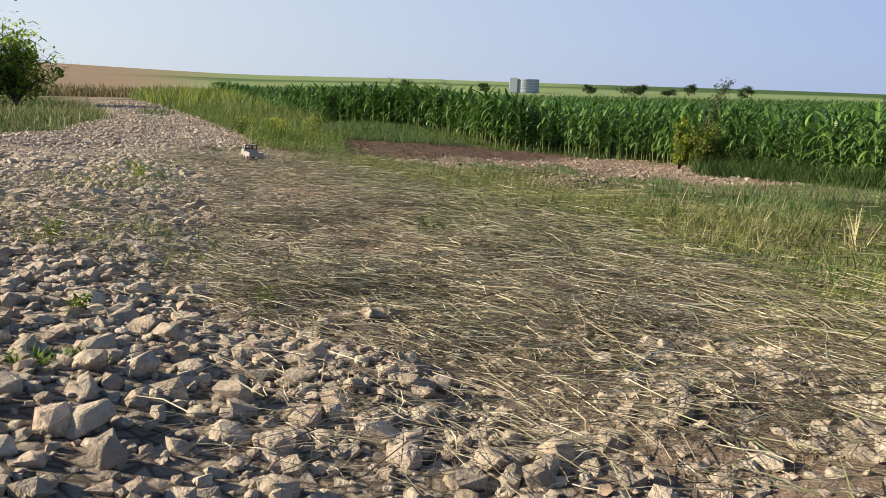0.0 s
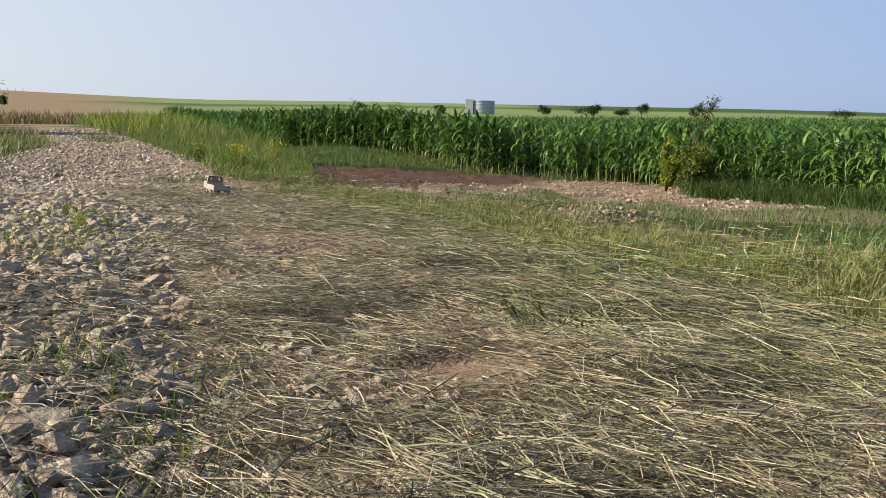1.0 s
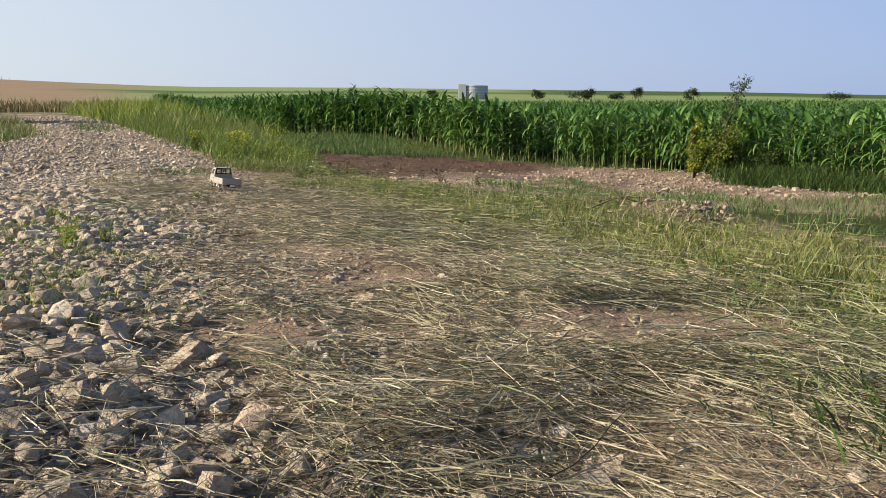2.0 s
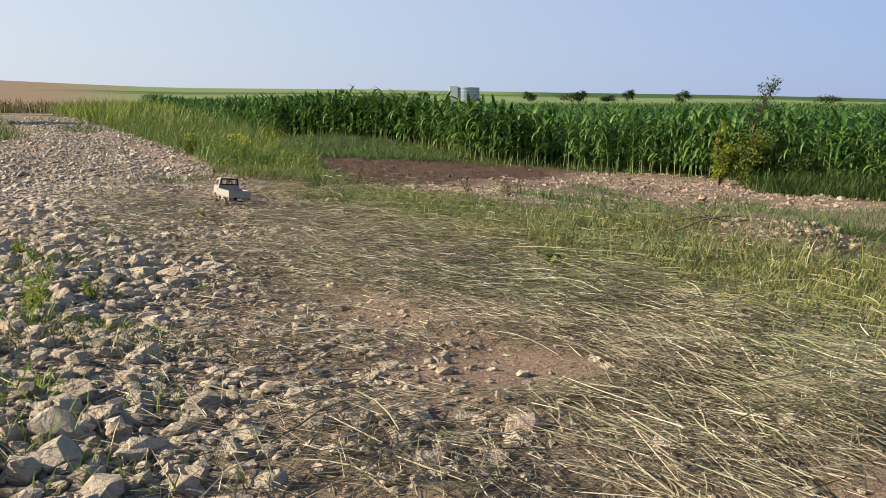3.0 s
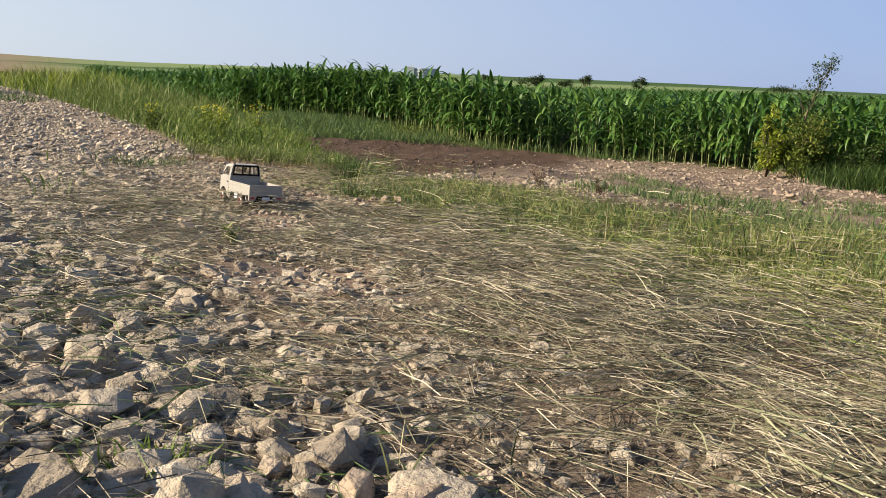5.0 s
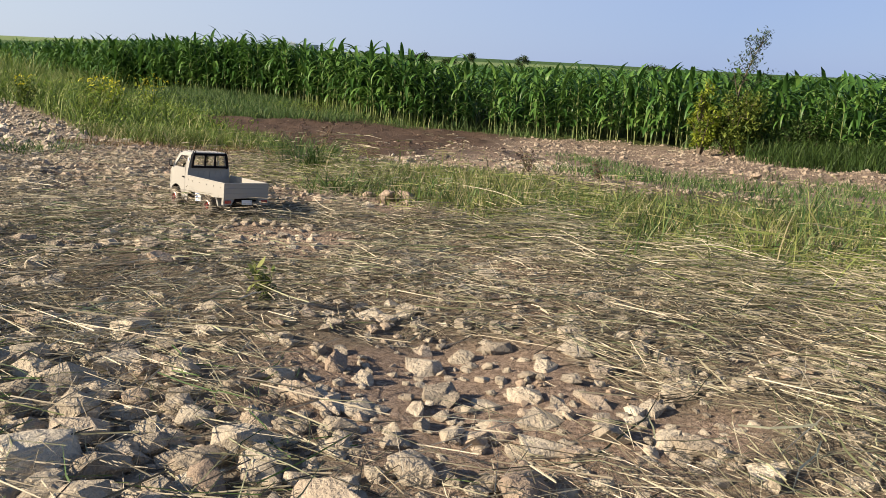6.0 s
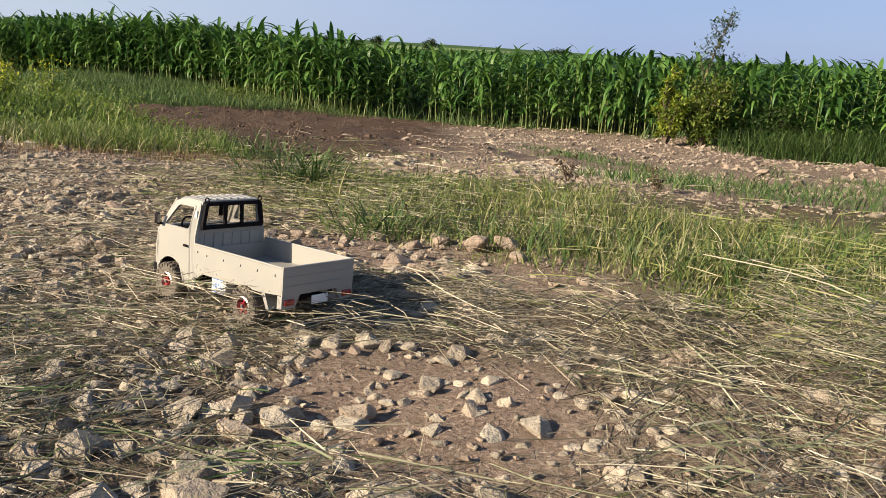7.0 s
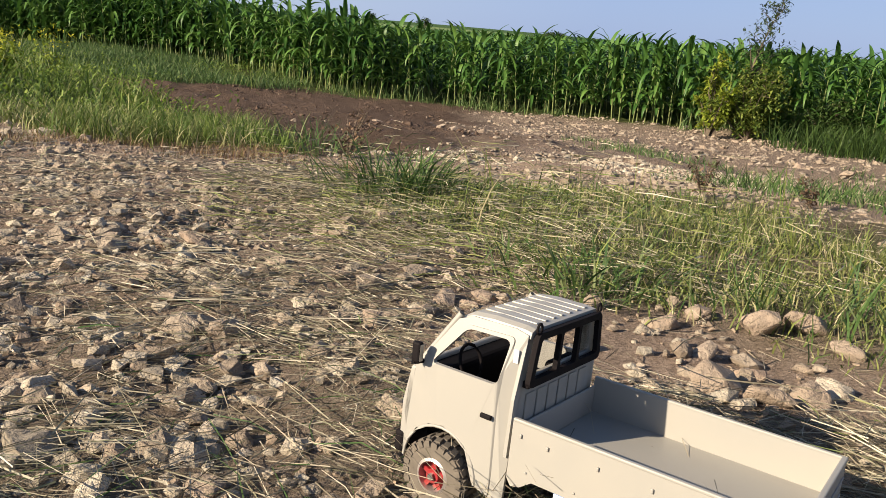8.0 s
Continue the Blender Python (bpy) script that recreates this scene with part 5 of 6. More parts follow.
leafy_weed("weed", -1.98, 7.26, 0.075, 90, 0.022, GRASS_DRY, "low leafy green weed on the straw", 71)
leafy_weed("weed", -1.54, 5.19, 0.04, 20, 0.024, GRASS_GREEN, "small leafy green seedling among stones", 72)
leafy_weed("weed", -0.35, 5.75, 0.10, 60, 0.04, GRASS_DRY, "pale leafy weed at the meadow's edge", 73)
for i, (x, y, h) in enumerate([(-2.16, 5.43, 0.08), (-1.10, 2.20, 0.06), (-1.03, 2.05, 0.055), (-0.37, 1.62, 0.055), (-1.82, 4.73, 0.07), (-2.02, 5.22, 0.08), (-1.74, 4.86, 0.06), (-1.90, 4.98, 0.065), (-1.80, 4.65, 0.06), (-0.62, 1.30, 0.045)]):
    leafy_weed("low_weed", x, y, h, 130, 0.014, SUNNY_LEAF if i % 2 else YOUNG_LEAF, "low yellow-green leafy weed growing between the stones", 720 + i, 9, group="low weeds on the gravel")
leafy_weed("dead_weed", -1.25, 11.7, 0.28, 200, 0.03, DEAD_LEAF, "withered brown dock plant beside the brown soil", 74, 6, group="withered weeds")
leafy_weed("dead_weed", -0.15, 10.4, 0.16, 150, 0.025, DEAD_LEAF, "withered brown dock plant in the meadow grass", 75, 7, group="withered weeds")
leafy_weed("dead_weed", 0.25, 10.2, 0.14, 120, 0.025, DEAD_LEAF, "withered brown dock plant in the meadow grass", 76, 6, group="withered weeds")
for i, (x, y, h) in enumerate([(-2.67, 16.2, 0.48), (-2.97, 14.3, 0.36), (-3.12, 14.5, 0.34), (-3.9, 15.3, 0.30)]):
    weed = leafy_weed("flowering_weed", x, y, h, 260, 0.06, BUSH_LEAF if i > 1 else YOUNG_LEAF, "yellow-flowering weed standing in the bank grass", 80 + i, 9, group="flowering weeds")
    g = np.random.default_rng(90 + i)
    n = 80 if i < 2 else 45
    ptsf = np.column_stack([g.normal(0, h * 0.22, n), g.normal(0, h * 0.22, n), h * g.uniform(0.75, 1.15, n)])
    V, Fc = leaf_cloud(ptsf, 0.035, 95 + i)
    link_mesh("blossom", V, Fc, YELLOW, False, weed)["label"] = "loose yellow blossom heads"


p = sow(rng, 110000, -9, 1, 11.8, 26, lambda x, y: bank_zone(x, y) * ss(0.35, 0.6, fnoise(x, y, 0.8, 87)) * ss(28, 12, y))
V, Fc = leaf_cloud(np.column_stack([p, surface(p[:, 0], p[:, 1]) + 0.5 * rng.random(len(p)) * fnoise(p[:, 0], p[:, 1], 0.6, 88)]), 0.036, 89)
tagged(link_mesh("bank_weeds", V, Fc, SUNNY_LEAF), "broad-leaved weeds among the tall bank grass", "weeds", kind="stuff")


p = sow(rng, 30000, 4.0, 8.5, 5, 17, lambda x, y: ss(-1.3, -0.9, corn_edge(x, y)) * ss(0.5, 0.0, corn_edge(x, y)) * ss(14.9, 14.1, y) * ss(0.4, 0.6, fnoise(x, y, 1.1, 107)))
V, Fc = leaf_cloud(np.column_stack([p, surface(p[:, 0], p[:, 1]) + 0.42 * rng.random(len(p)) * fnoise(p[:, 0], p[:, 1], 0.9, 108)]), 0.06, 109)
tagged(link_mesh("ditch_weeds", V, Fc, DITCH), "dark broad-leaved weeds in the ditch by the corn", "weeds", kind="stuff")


def twigs(x, y, n, length, label, seed, mat=BARK, rise=0.5):
    r = random.Random(seed)
    e = empty("branch", pose(x, y, float(surface(x, y))), label, "branch", "dead branches")
    for i in range(n):
        a = r.uniform(-0.7, 0.7) + (0 if i % 2 else 2.6)
        p = Vector((r.gauss(0, 0.12), r.gauss(0, 0.1), 0.02))
        q = p + Vector((math.cos(a), math.sin(a) * 0.6, r.uniform(0.02, rise))) * length * r.uniform(0.4, 1)
        link_mesh("twig", *tube([p, p.lerp(q, 0.5) + Vector((0, 0, 0.02)), q], [0.007, 0.005, 0.002], 5), mat, True, e)


twigs(0.75, 7.0, 7, 0.5, "dark dead branches lying on the earth heap", 7)
twigs(1.95, 3.45, 9, 0.32, "dark broken branch lying in the meadow grass", 8, rise=0.3)
STUB = blade_material("cut_reed", [(0.0, (0.42, 0.36, 0.2)), (1.0, (0.56, 0.5, 0.3))], 0.1)
tuft("cut_reeds", 1.77, 3.28, 14, 0.14, 0.24, 0.010, STUB, "upright pale cut reeds in the meadow grass", 700, droop=(0.0, 0.2), rad=0.03, category="reeds", group="")
# ---- the model truck ----


def paint(name, col, rough=0.35, dirt=0.25, spec=0.4):
    n = Nodes(name)
    d = n.ramp(n.noise(22.0, 6, 0.7), [(0.45, (0, 0, 0)), (0.75, (1, 1, 1))])
    c = n.mix(n.math("MULTIPLY", d, dirt), col, (0.42, 0.36, 0.28))
    return n.finish(c, n.math("ADD", rough, n.math("MULTIPLY", d, 0.2)), n.noise(400, 2), 0.05, 0.0005, spec=spec)


WHITE = paint("ivory_plastic", (0.315, 0.302, 0.278), 0.4, 0.08)
BEDPAINT = paint("ivory_bed_plastic", (0.305, 0.292, 0.268), 0.45, 0.12)
BLACK = paint("black_plastic", (0.009, 0.007, 0.008), 0.7, 0.0, 0.12)
CABIN = paint("dark_interior", (0.007, 0.006, 0.007), 0.8, 0.0, 0.08)
RUBBER = Nodes("dusty_rubber")
RUBBER = RUBBER.finish(RUBBER.mix(RUBBER.noise(70, 5), (0.07, 0.06, 0.05), (0.20, 0.17, 0.14)), 0.95, RUBBER.noise(300, 3), 0.3, 0.001)
RED = paint("red_anodised_rim", (0.27, 0.02, 0.025), 0.35, 0.15)
CHROME = Nodes("rim_ring")
CHROME = CHROME.finish((0.50, 0.45, 0.42), 0.4, metal=0.7)
REDLAMP = paint("red_lens", (0.30, 0.035, 0.03), 0.25, 0.15)
PLATEW = paint("white_plate", (0.80, 0.80, 0.80), 0.4, 0.08)
BLUE = paint("blue_print", (0.12, 0.22, 0.50), 0.5, 0.05)
GLASS = Nodes("clear_glazing")
gl = GLASS.n("ShaderNodeBsdfGlossy", {"Roughness": 0.08})
tp = GLASS.n("ShaderNodeBsdfTransparent")
mx = GLASS.n("ShaderNodeMixShader", {0: 0.10, 1: tp.outputs[0], 2: gl.outputs[0]})
GLASS.t.links.new(mx.outputs[0], GLASS.out.inputs["Surface"])
GLASS = GLASS.mat
STEEL = Nodes("steel")
STEEL = STEEL.finish((0.35, 0.34, 0.33), 0.4, metal=0.9)


def plate_bm(outline, holes, thick, to3d, bevel=0.0):
    """A flat panel with holes. outline, holes: lists of (u, v); to3d(u, v, depth) gives the place; built from a filled face and solidified."""
    bm = bmesh.new()
    edges = []
    for loop in [outline] + holes:
        vs = [bm.verts.new(to3d(u, v, 0)) for u, v in loop]
        edges += [bm.edges.new((vs[i], vs[(i + 1) % len(vs)])) for i in range(len(vs))]
    bmesh.ops.triangle_fill(bm, use_beauty=True, use_dissolve=False, edges=edges)
    faces = bm.faces[:]
    origin = Vector(to3d(0, 0, 0))
    shift = Vector(to3d(0, 0, thick)) - origin
    r = bmesh.ops.extrude_face_region(bm, geom=faces)
    bmesh.ops.translate(bm, verts=[g for g in r["geom"] if isinstance(g, bmesh.types.BMVert)], vec=shift)
    bmesh.ops.recalc_face_normals(bm, faces=bm.faces)
    return bm


def rounded(pts, rad, seg=4):
    """The outline with its corners rounded."""
    out, n = [], len(pts)
    for i in range(n):
        p, a, b = Vector(pts[i]), Vector(pts[i - 1]), Vector(pts[(i + 1) % n])
        da, db = (a - p), (b - p)
        k = min(rad, da.length * 0.45, db.length * 0.45)
        s, e = p + da.normalized() * k, p + db.normalized() * k
        for j in range(seg + 1):
            t = j / seg
            q = s * (1 - t) ** 2 + p * 2 * t * (1 - t) + e * t * t
            out.append((q.x, q.y))
    return out


def wheel_parts(parent, x, y, z, side):
    """Tyre with lugs and a red spoked rim. side: -1 left, 1 right."""
    R, W = 0.0315, 0.027
    w = new("wheel")
    w.parent, w.location = parent, (x, y, z)
    bm = bmesh.new()
    prof = [(-0.5, 0.50), (-0.5, 0.80), (-0.46, 0.90), (-0.36, 0.945), (0, 0.955), (0.36, 0.945), (0.46, 0.90), (0.5, 0.80), (0.5, 0.50)]
    seg = 40
    rings = []
    for k in range(seg):
        t = 2 * math.pi * k / seg
        rings.append([bm.verts.new((u * W, math.cos(t) * r * R, math.sin(t) * r * R)) for u, r in prof])
    for k in range(seg):
        a, b = rings[k], rings[(k + 1) % seg]
        for j in range(len(prof) - 1):
            bm.faces.new((a[j], a[j + 1], b[j + 1], b[j]))
    lugs = 22
    for k in range(lugs):
        for row, (u, tilt) in enumerate(((-0.32, 0.25), (0.32, -0.25), (0.0, 0.1), (-0.48, 0.0), (0.48, 0.0))):
            t = 2 * math.pi * (k + (0.5 if row in (1, 4) else 0.25 if row == 2 else 0)) / lugs
            r = R * (0.965 if row < 3 else 0.88)
            m = Matrix.Rotation(t, 4, "X") @ Matrix.Translation((u * W, 0, r)) @ Matrix.Rotation(tilt, 4, "Z")
            size = (W * 0.30, R * 0.16, R * 0.10) if row < 3 else (W * 0.10, R * 0.15, R * 0.17)
            bmesh.ops.create_cube(bm, size=1, matrix=m @ Matrix.Diagonal((*size, 1)))
    bmesh.ops.recalc_face_normals(bm, faces=bm.faces)
    part("tyre", bm, RUBBER, w, "dusty grey-black knobbly rubber tyre")
    bm = bmesh.new()
    for r1, r2, x1, x2 in ((0.51, 0.51, -0.48, 0.48), (0.52, 0.42, 0.49 * side, 0.54 * side), (0.42, 0.40, 0.54 * side, 0.25 * side)):
        ring = []
        for k in range(36):
            t = 2 * math.pi * k / 36
            ring.append((bm.verts.new((x1 * W, math.cos(t) * r1 * R, math.sin(t) * r1 * R)), bm.verts.new((x2 * W, math.cos(t) * r2 * R, math.sin(t) * r2 * R))))
        for k in range(36):
            a, b = ring[k], ring[(k + 1) % 36]
            bm.faces.new((a[0], a[1], b[1], b[0]))
    part("rim_ring", bm, CHROME, w, "pale worn bead ring", True)
    bm = bmesh.new()
    turn = Matrix.Rotation(math.pi / 2, 4, "Y")
    bmesh.ops.create_cone(bm, cap_ends=True, segments=28, radius1=0.42 * R, radius2=0.42 * R, depth=W * 0.1, matrix=Matrix.Translation((side * W * 0.20, 0, 0)) @ turn)
    for k in range(5):
        t = 2 * math.pi * k / 5
        m = Matrix.Rotation(t, 4, "X")
        bmesh.ops.create_cube(bm, size=1, matrix=m @ Matrix.Translation((side * W * 0.32, 0, R * 0.24)) @ Matrix.Diagonal((W * 0.18, R * 0.13, R * 0.34, 1)))
    bmesh.ops.create_cone(bm, cap_ends=True, segments=16, radius1=0.2 * R, radius2=0.16 * R, depth=W * 0.22, matrix=Matrix.Translation((side * W * 0.38, 0, 0)) @ turn)
    part("rim", bm, RED, w, "red metal spoked rim")
    bm = bmesh.new()
    bmesh.ops.create_cone(bm, cap_ends=True, segments=6, radius1=0.10 * R, radius2=0.09 * R, depth=W * 0.12, matrix=Matrix.Translation((side * W * 0.53, 0, 0)) @ turn)
    part("wheel_nut", bm, STEEL, w)


def arch_loop(y0, r, z0, n=9):
    return [(y0 + r * math.cos(t), z0 + r * math.sin(t)) for t in [math.pi * k / (n - 1) for k in range(n)]]


def build_truck(m):
    """Local axes: x right, y ahead, z up; the cab's back is at y = 0, the tyres stand on z = 0."""
    e = empty("model_truck", m, "ivory-white radio-controlled model pickup truck with red wheel rims, on trodden straw", "toy truck")
    HW = 0.0715
    # cab sides: outline with the wheel arch cut out and the window opening
    arch = [(y, z) for y, z in arch_loop(0.064, 0.039, 0.036) if z > 0.026]
    side = [(0.0, 0.026), (0.0, 0.170), (0.012, 0.1725), (0.052, 0.172), (0.066, 0.167), (0.093, 0.126), (0.1035, 0.110), (0.108, 0.085), (0.108, 0.040)] + arch
    window = rounded([(0.017, 0.126), (0.013, 0.163), (0.055, 0.162), (0.083, 0.126)], 0.006)
    for sx in (-1, 1):
        tuck = lambda z: 0.012 * max(0.0, (z - 0.12) / 0.055) ** 1.1 + 0.003 * max(0.0, (0.05 - z) / 0.02) * 0.3
        bm = plate_bm(side, [window], 0.003, lambda u, v, d, sx=sx, tuck=tuck: (sx * (HW - tuck(v) - d), u, v))
        part("side_panel", bm, WHITE, e)
        door = new("door")
        door.parent = e
        bm = plate_bm(rounded([(0.0125, 0.031), (0.0105, 0.166), (0.056, 0.165), (0.0885, 0.125), (0.0885, 0.078), (0.066, 0.077), (0.040, 0.066), (0.0285, 0.036)], 0.004),
                      [window], 0.0014, lambda u, v, d, sx=sx, tuck=tuck: (sx * (HW + 0.0012 - tuck(v) - d), u, v))
        part("door_panel", bm, WHITE, door)
        part("handle", box_bm(0.003, 0.0108, 0.0042, (sx * (HW + 0.002), 0.022, 0.0985), 0.0012), BLACK, door, "black recessed handle")
        part("air_vent", box_bm(0.0012, 0.0045, 0.011, (sx * (HW - 0.0064), 0.0062, 0.152), 0.0005), PLATEW, e)
        # wheel-arch lip
        lip = arch_loop(0.064, 0.0375, 0.036, 15)
        V, Fc = tube([Vector((sx * (HW + 0.0006), y, z)) for y, z in lip if z > 0.034], [0.0014] * len([1 for y, z in lip if z > 0.034]), 5)
        link_mesh("arch_lip", V, Fc, WHITE, True, e)
        V, Fc = tube([Vector((sx * 0.052, y, z)) for y, z in arch_loop(0.064, 0.040, 0.036, 15)], [0.012] * 15, 8)
        link_mesh("wheel_well", V, Fc, BLACK, True, e)
        mir = new("wing_mirror")
        mir.parent = e
        part("mirror_housing", box_bm(0.0062, 0.0085, 0.018, (sx * 0.0805, 0.0915, 0.1345), 0.002), BLACK, mir)
        part("mirror_glass", box_bm(0.0046, 0.0006, 0.0145, (sx * 0.0805, 0.0871, 0.1345), 0.0002, 1), STEEL, mir)
        link_mesh("mirror_arm", *tube([(sx * 0.071, 0.092, 0.1245), (sx * 0.079, 0.0935, 0.1245), (sx * 0.083, 0.0935, 0.130)], [0.0022, 0.0022, 0.0018], 6), BLACK, True, mir)
    # roof with ribs
    bm = bmesh.new()
    prof = [(-0.060, 0.1690), (-0.0585, 0.1735), (-0.053, 0.1757), (0.053, 0.1757), (0.0585, 0.1735), (0.060, 0.1690)]
    rows = []
    for y, dz, nar in ((-0.0015, -0.0012, 1.0), (0.006, 0.0, 1.0), (0.035, 0.0006, 1.0), (0.056, -0.0012, 0.99), (0.0685, -0.0085, 0.97)):
        rows.append([bm.verts.new((x * nar, y, z + dz)) for x, z in prof] + [bm.verts.new((x * nar, y, 0.167 + dz)) for x in (0.058, -0.058)])
    for a, b in zip(rows, rows[1:]):
        for j in range(8):
            bm.faces.new((a[j], a[(j + 1) % 8], b[(j + 1) % 8], b[j]))
    bm.faces.new(rows[0]), bm.faces.new(rows[-1])
    bmesh.ops.recalc_face_normals(bm, faces=bm.faces)
    part("roof", bm, WHITE, e)
    for k in range(7):
        x = -0.042 + 0.014 * k
        part("roof_rib", box_bm(0.0046, 0.050, 0.0018, (x, 0.028, 0.1757), 0.0008), WHITE, e)
    # back wall with window opening, pressed ribs
    back = [(-0.0715, 0.070), (-0.0705, 0.118), (-0.060, 0.170), (0.060, 0.170), (0.0705, 0.118), (0.0715, 0.070)]
    rear_win = rounded([(-0.055, 0.135), (-0.050, 0.166), (0.050, 0.166), (0.055, 0.135)], 0.005)
    part("back_wall", plate_bm(back, [rear_win], 0.003, lambda u, v, d: (u, d, v)), WHITE, e)
    part("rear_glass", plate_bm(rear_win, [], 0.001, lambda u, v, d: (u, 0.001 + d, v)), GLASS, e)
    for k in range(6):
        x = -0.046 + 0.0184 * k
        part("pressed_panel", box_bm(0.0145, 0.0016, 0.044, (x, -0.0006, 0.098), 0.0007), BEDPAINT, e)
    # black guard over the rear window
    guard = new("window_guard")
    guard.parent = e
    go = rounded([(-0.0635, 0.128), (-0.0565, 0.1725), (0.0565, 0.1725), (0.0635, 0.128)], 0.007)
    gi = [rounded([(-0.0560, 0.1345), (-0.0508, 0.1665), (-0.0185, 0.1665), (-0.0195, 0.1345)], 0.003), rounded([(-0.0145, 0.1345), (-0.0140, 0.1665), (0.0140, 0.1665), (0.0145, 0.1345)], 0.003),
          rounded([(0.0195, 0.1345), (0.0185, 0.1665), (0.0508, 0.1665), (0.0560, 0.1345)], 0.003)]
    part("guard_frame", plate_bm(go, gi, 0.0045, lambda u, v, d: (u, -0.0075 + d, v)), BLACK, guard)
    for sx in (-1, 1):
        link_mesh("eyelet", *tube([Vector((sx * 0.0535 + 0.0036 * math.cos(t), -0.005, 0.1755 + 0.0042 * math.sin(t))) for t in [2 * math.pi * k / 12 for k in range(13)]], [0.0012] * 13, 6), BLACK, True, guard)
        part("guard_foot", box_bm(0.006, 0.006, 0.006, (sx * 0.058, -0.003, 0.130), 0.001), BLACK, guard)
    # front: face, windscreen frame, bumper, lamps
    face = [(-0.0715, 0.036), (-0.0715, 0.118), (0.0715, 0.118), (0.0715, 0.036)]
    part("front_panel", plate_bm(rounded(face, 0.004), [], 0.004, lambda u, v, d: (u, 0.1075 - max(0.0, v - 0.085) * 0.16 - d, v)), WHITE, e)
    for sx in (-1, 1):
        link_mesh("pillar", *tube([(sx * 0.0685, 0.0985, 0.118), (sx * 0.066, 0.091, 0.130), (sx * 0.0585, 0.066, 0.171)], [0.0032, 0.003, 0.003], 6), WHITE, True, e)
        part("headlight", box_bm(0.028, 0.004, 0.018, (sx * 0.048, 0.108, 0.072), 0.0015), PLATEW, e, "square clear headlight")
    link_mesh("cowl", *tube([(-0.068, 0.0985, 0.1185), (0.068, 0.0985, 0.1185)], [0.0035, 0.0035], 8), WHITE, True, e)
    part("windscreen", plate_bm([(-0.064, 0.0), (-0.056, 0.052), (0.056, 0.052), (0.064, 0.0)], [], 0.001, lambda u, v, d: (u, 0.0975 - v * 0.53 - d, 0.120 + v * 0.96)), GLASS, e)
    part("bumper", box_bm(0.146, 0.010, 0.020, (0, 0.108, 0.046), 0.003), BLACK, e, "black front bumper")
    # cabin: floor, dashboard, seats, steering wheel
    part("cab_floor", box_bm(0.136, 0.098, 0.004, (0, 0.052, 0.078), 0.001), CABIN, e)
    part("dashboard", box_bm(0.134, 0.024, 0.036, (0, 0.088, 0.100), 0.004), CABIN, e)
    for sx in (-1, 1):
        st = new("seat")
        st.parent = e
        part("cushion", box_bm(0.046, 0.040, 0.014, (sx * 0.032, 0.036, 0.087), 0.004), CABIN, st)
        part("seat_back", box_bm(0.046, 0.012, 0.042, (sx * 0.032, 0.014, 0.108), 0.004), CABIN, st)
    link_mesh("steering_wheel", *tube([Vector((-0.033 + 0.0155 * math.cos(t), 0.068 + 0.006 * math.sin(t), 0.122 + 0.0145 * math.sin(t))) for t in [2 * math.pi * k / 20 for k in range(21)]], [0.0016] * 21, 6), BLACK, True, e)
    part("inner_mirror", box_bm(0.013, 0.002, 0.020, (0.018, 0.050, 0.150), 0.0008), BLACK, e)
    # load bed
    bed = new("load_bed")
    bed.parent = e
    L0, L1, B0, BT = -0.215, -0.0035, 0.058, 0.106
    part("bed_floor", box_bm(0.141, L1 - L0 - 0.004, 0.004, (0, (L0 + L1) / 2, 0.071), 0.0006), BEDPAINT, bed)
    part("front_wall", box_bm(0.141, 0.0025, 0.026, (0, L1 - 0.0006, 0.085), 0.0008), BEDPAINT, bed)
    for sx in (-1, 1):
        wall = [(L0, B0 + 0.006), (L0, BT), (L1, BT), (L1, 0.056), (-0.008, 0.050), (-0.016, 0.052), (-0.026, 0.0595), (-0.150, B0 + 0.002), (-0.168, B0 + 0.002)]
        part("side_wall", plate_bm(wall, [], 0.0032, lambda u, v, d, sx=sx: (sx * (0.0735 - d), u, v)), BEDPAINT, bed)
        part("top_rail", box_bm(0.0042, L1 - L0, 0.003, (sx * 0.0722, (L0 + L1) / 2, BT - 0.0008), 0.001), BEDPAINT, bed)
        for y in (-0.012, -0.036, -0.078, -0.120, -0.160, -0.200):
            part("rope_hook", box_bm(0.0018, 0.0022, 0.0036, (sx * 0.0742, y, BT - 0.012 if y > -0.02 else BT - 0.014), 0.0007), BEDPAINT, bed)
        for y in (-0.020, -0.062, -0.104, -0.146, -0.19):
            part("rivet", box_bm(0.0014, 0.002, 0.002, (sx * 0.0738, y, B0 + 0.008), 0.0006), BEDPAINT, bed)
    gate = new("tailgate")
    gate.parent = e
    part("gate_panel", box_bm(0.147, 0.0034, BT - B0 - 0.004, (0, L0 - 0.0012, (BT + B0 + 0.004) / 2), 0.0008), BEDPAINT, gate)
    part("gate_rim", box_bm(0.147, 0.0046, 0.0032, (0, L0 - 0.0014, BT - 0.0008), 0.001), BEDPAINT, gate)
    for z in (0.077, 0.091):
        part("gate_ridge", box_bm(0.139, 0.0012, 0.0012, (0, L0 - 0.0034, z), 0.0005), BEDPAINT, gate)
    for sx in (-1, 1):
        lamp = [(0.0, 0.0625), (0.0, 0.043), (0.026, 0.043), (0.036, 0.0625)]
        part("lamp_bracket", plate_bm([(sx * (0.0735 - a), b) for a, b in lamp], [], 0.010, lambda u, v, d: (u, L0 - 0.002 + d, v)), BEDPAINT, e)
        part("tail_light", box_bm(0.019, 0.004, 0.009, (sx * 0.0600, L0 - 0.0030, 0.0525), 0.001), REDLAMP, e, "red rear lamp")
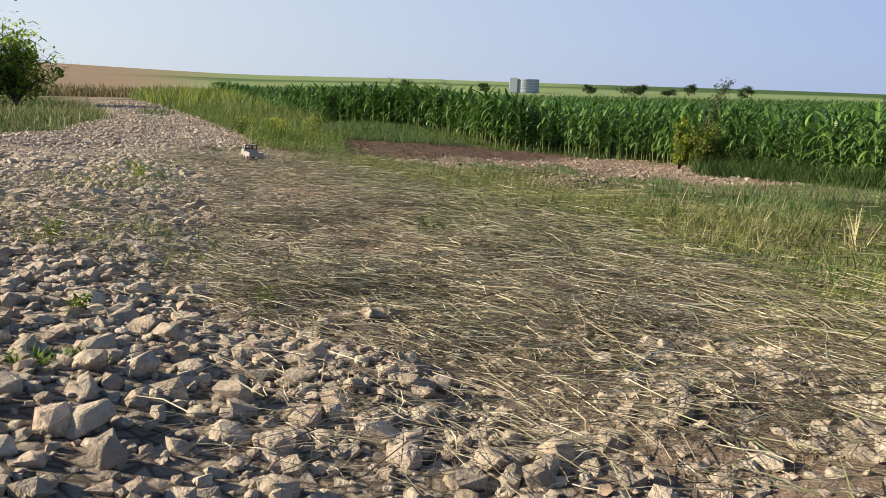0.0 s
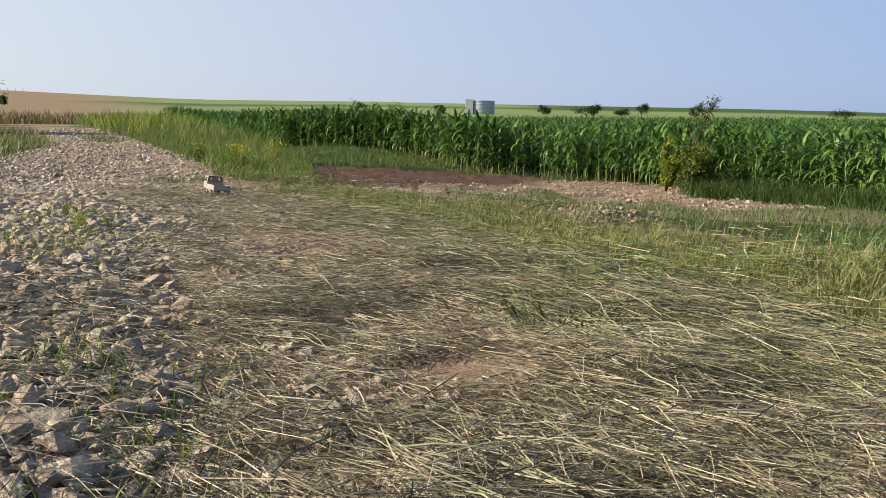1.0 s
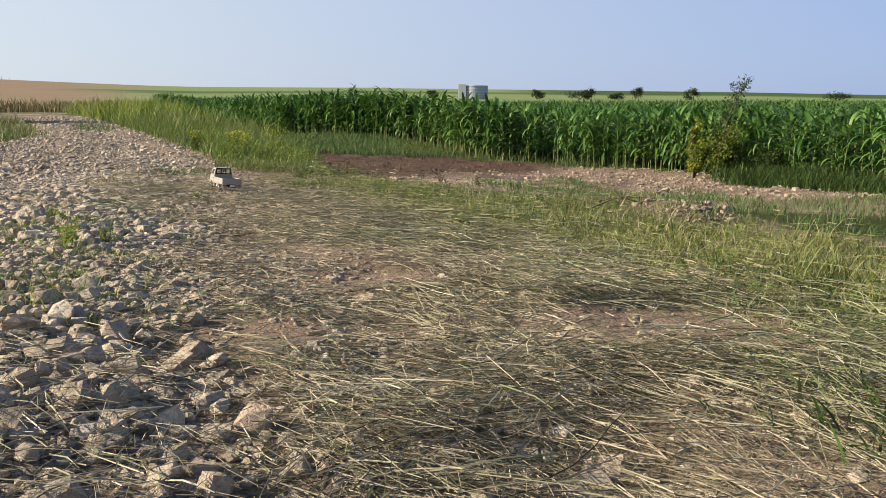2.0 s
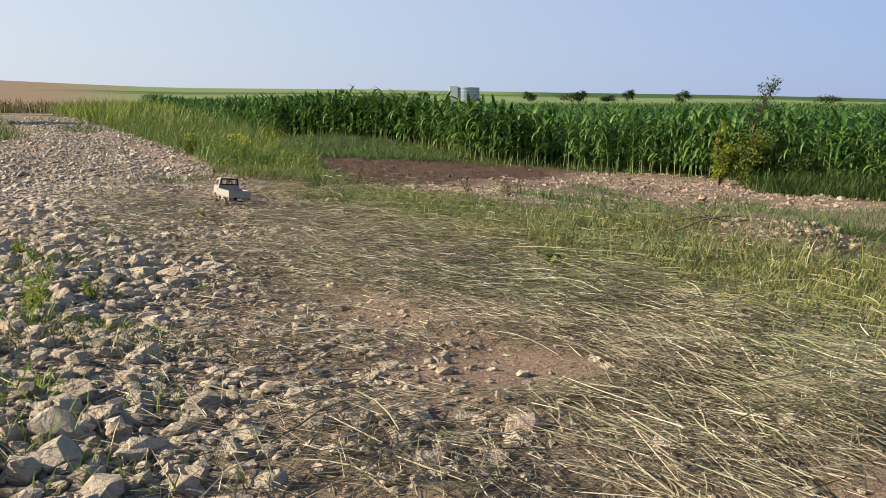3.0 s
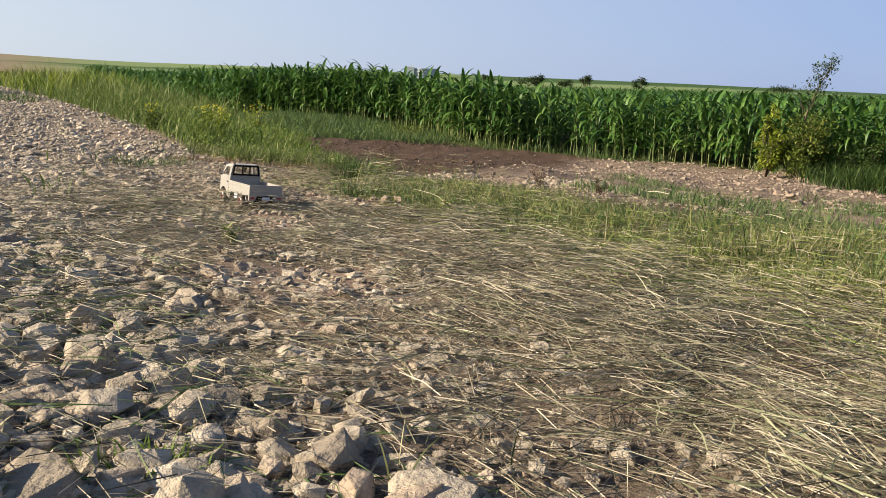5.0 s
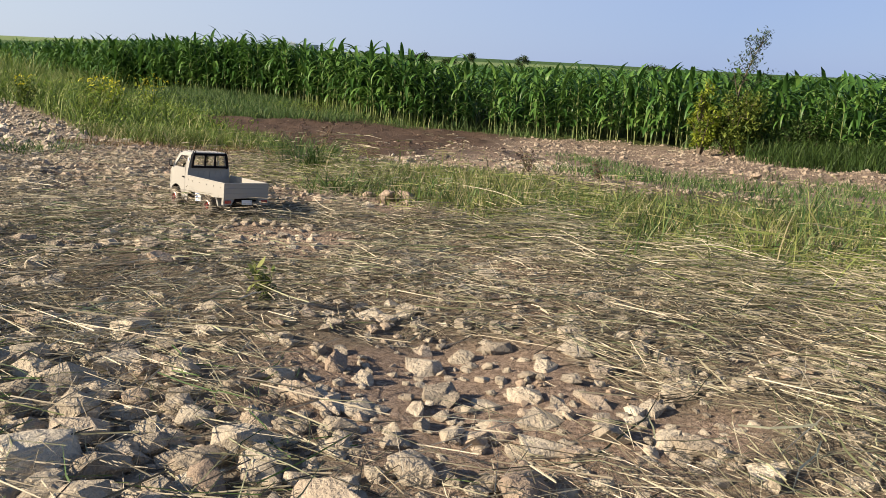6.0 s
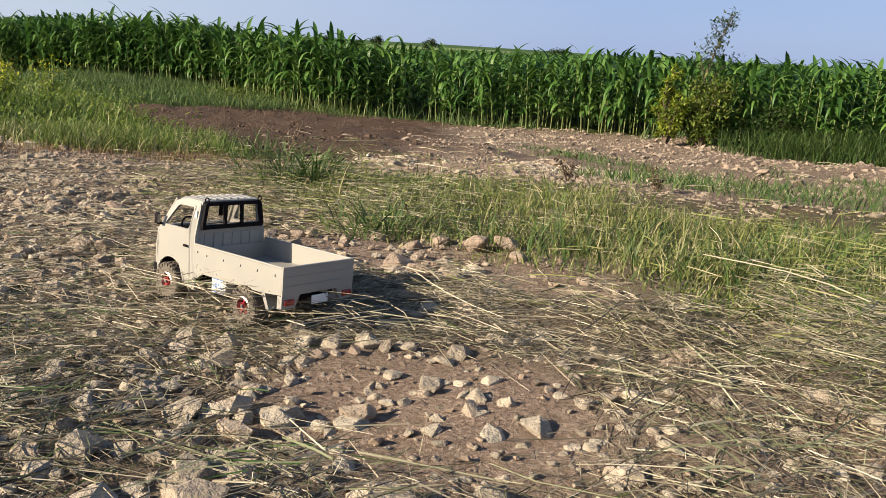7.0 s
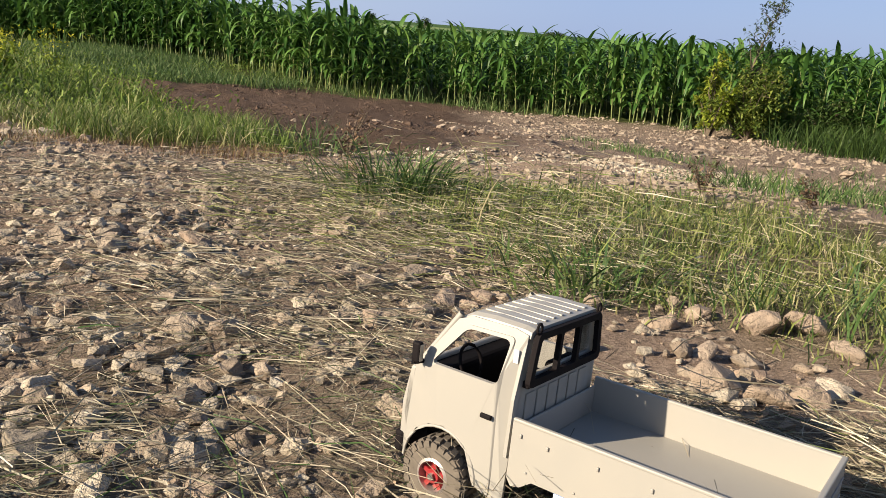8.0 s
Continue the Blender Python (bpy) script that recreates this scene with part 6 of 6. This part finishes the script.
        flap = [(-0.176, 0.060), (-0.168, 0.060), (-0.180, 0.036), (-0.187, 0.036)]
        part("mud_flap", plate_bm(flap, [], 0.024, lambda u, v, d, sx=sx: (sx * (0.071 - d), u, v)), BEDPAINT, e)
    part("number_plate", box_bm(0.034, 0.002, 0.014, (0.002, L0 - 0.003, 0.0505), 0.0008), PLATEW, e, "blank white plate")
    part("rear_beam", box_bm(0.080, 0.006, 0.008, (0, L0 + 0.012, 0.055), 0.001), BLACK, e)
    # side box with a plate carrying a plain mark in blue bars
    tank_box = new("side_box")
    tank_box.parent = e
    part("box_body", box_bm(0.020, 0.032, 0.026, (-0.056, -0.060, 0.046), 0.002), PLATEW, tank_box)
    part("box_plate", box_bm(0.0012, 0.030, 0.024, (-0.0668, -0.058, 0.046), 0.0005), PLATEW, tank_box)
    for k, (dy, dz, w, h) in enumerate([(0.009, 0, 0.0018, 0.008), (0.0055, 0, 0.0018, 0.008), (0.002, 0, 0.0018, 0.008), (-0.0025, 0.002, 0.004, 0.0034), (-0.0085, -0.003, 0.0045, 0.0018), (0, 0.0105, 0.029, 0.0012), (0, -0.0105, 0.029, 0.0012)]):
        part("blue_bar", box_bm(0.0006, w, h, (-0.0676, -0.058 + dy, 0.046 + dz)), BLUE, tank_box, "blue printed bar")
    # chassis, axles, wheels
    for sx in (-1, 1):
        part("chassis_rail", box_bm(0.008, 0.285, 0.012, (sx * 0.022, -0.055, 0.058), 0.001), BLACK, e)
    for y in (0.064, -0.136):
        link_mesh("axle", *tube([(-0.058, y, 0.0315), (0.058, y, 0.0315)], [0.005, 0.005], 8), BLACK, True, e)
        part("gear_case", box_bm(0.020, 0.022, 0.020, (0.004, y, 0.0315), 0.004), BLACK, e)
        for sx in (-1, 1):
            part("leaf_spring", box_bm(0.005, 0.075, 0.003, (sx * 0.036, y, 0.043), 0.0008), STEEL, e)
            wheel_parts(e, sx * 0.0655, y, 0.0315, sx)
    link_mesh("drive_shaft", *tube([(0.004, 0.05, 0.036), (0.004, -0.13, 0.036)], [0.003, 0.003], 6), STEEL, True, e)
    return e


TRUCK = pose(-2.077, 8.506, -0.304, -0.4, 4.8, 28.6) @ Matrix.Scale(1.046, 4)
build_truck(TRUCK)
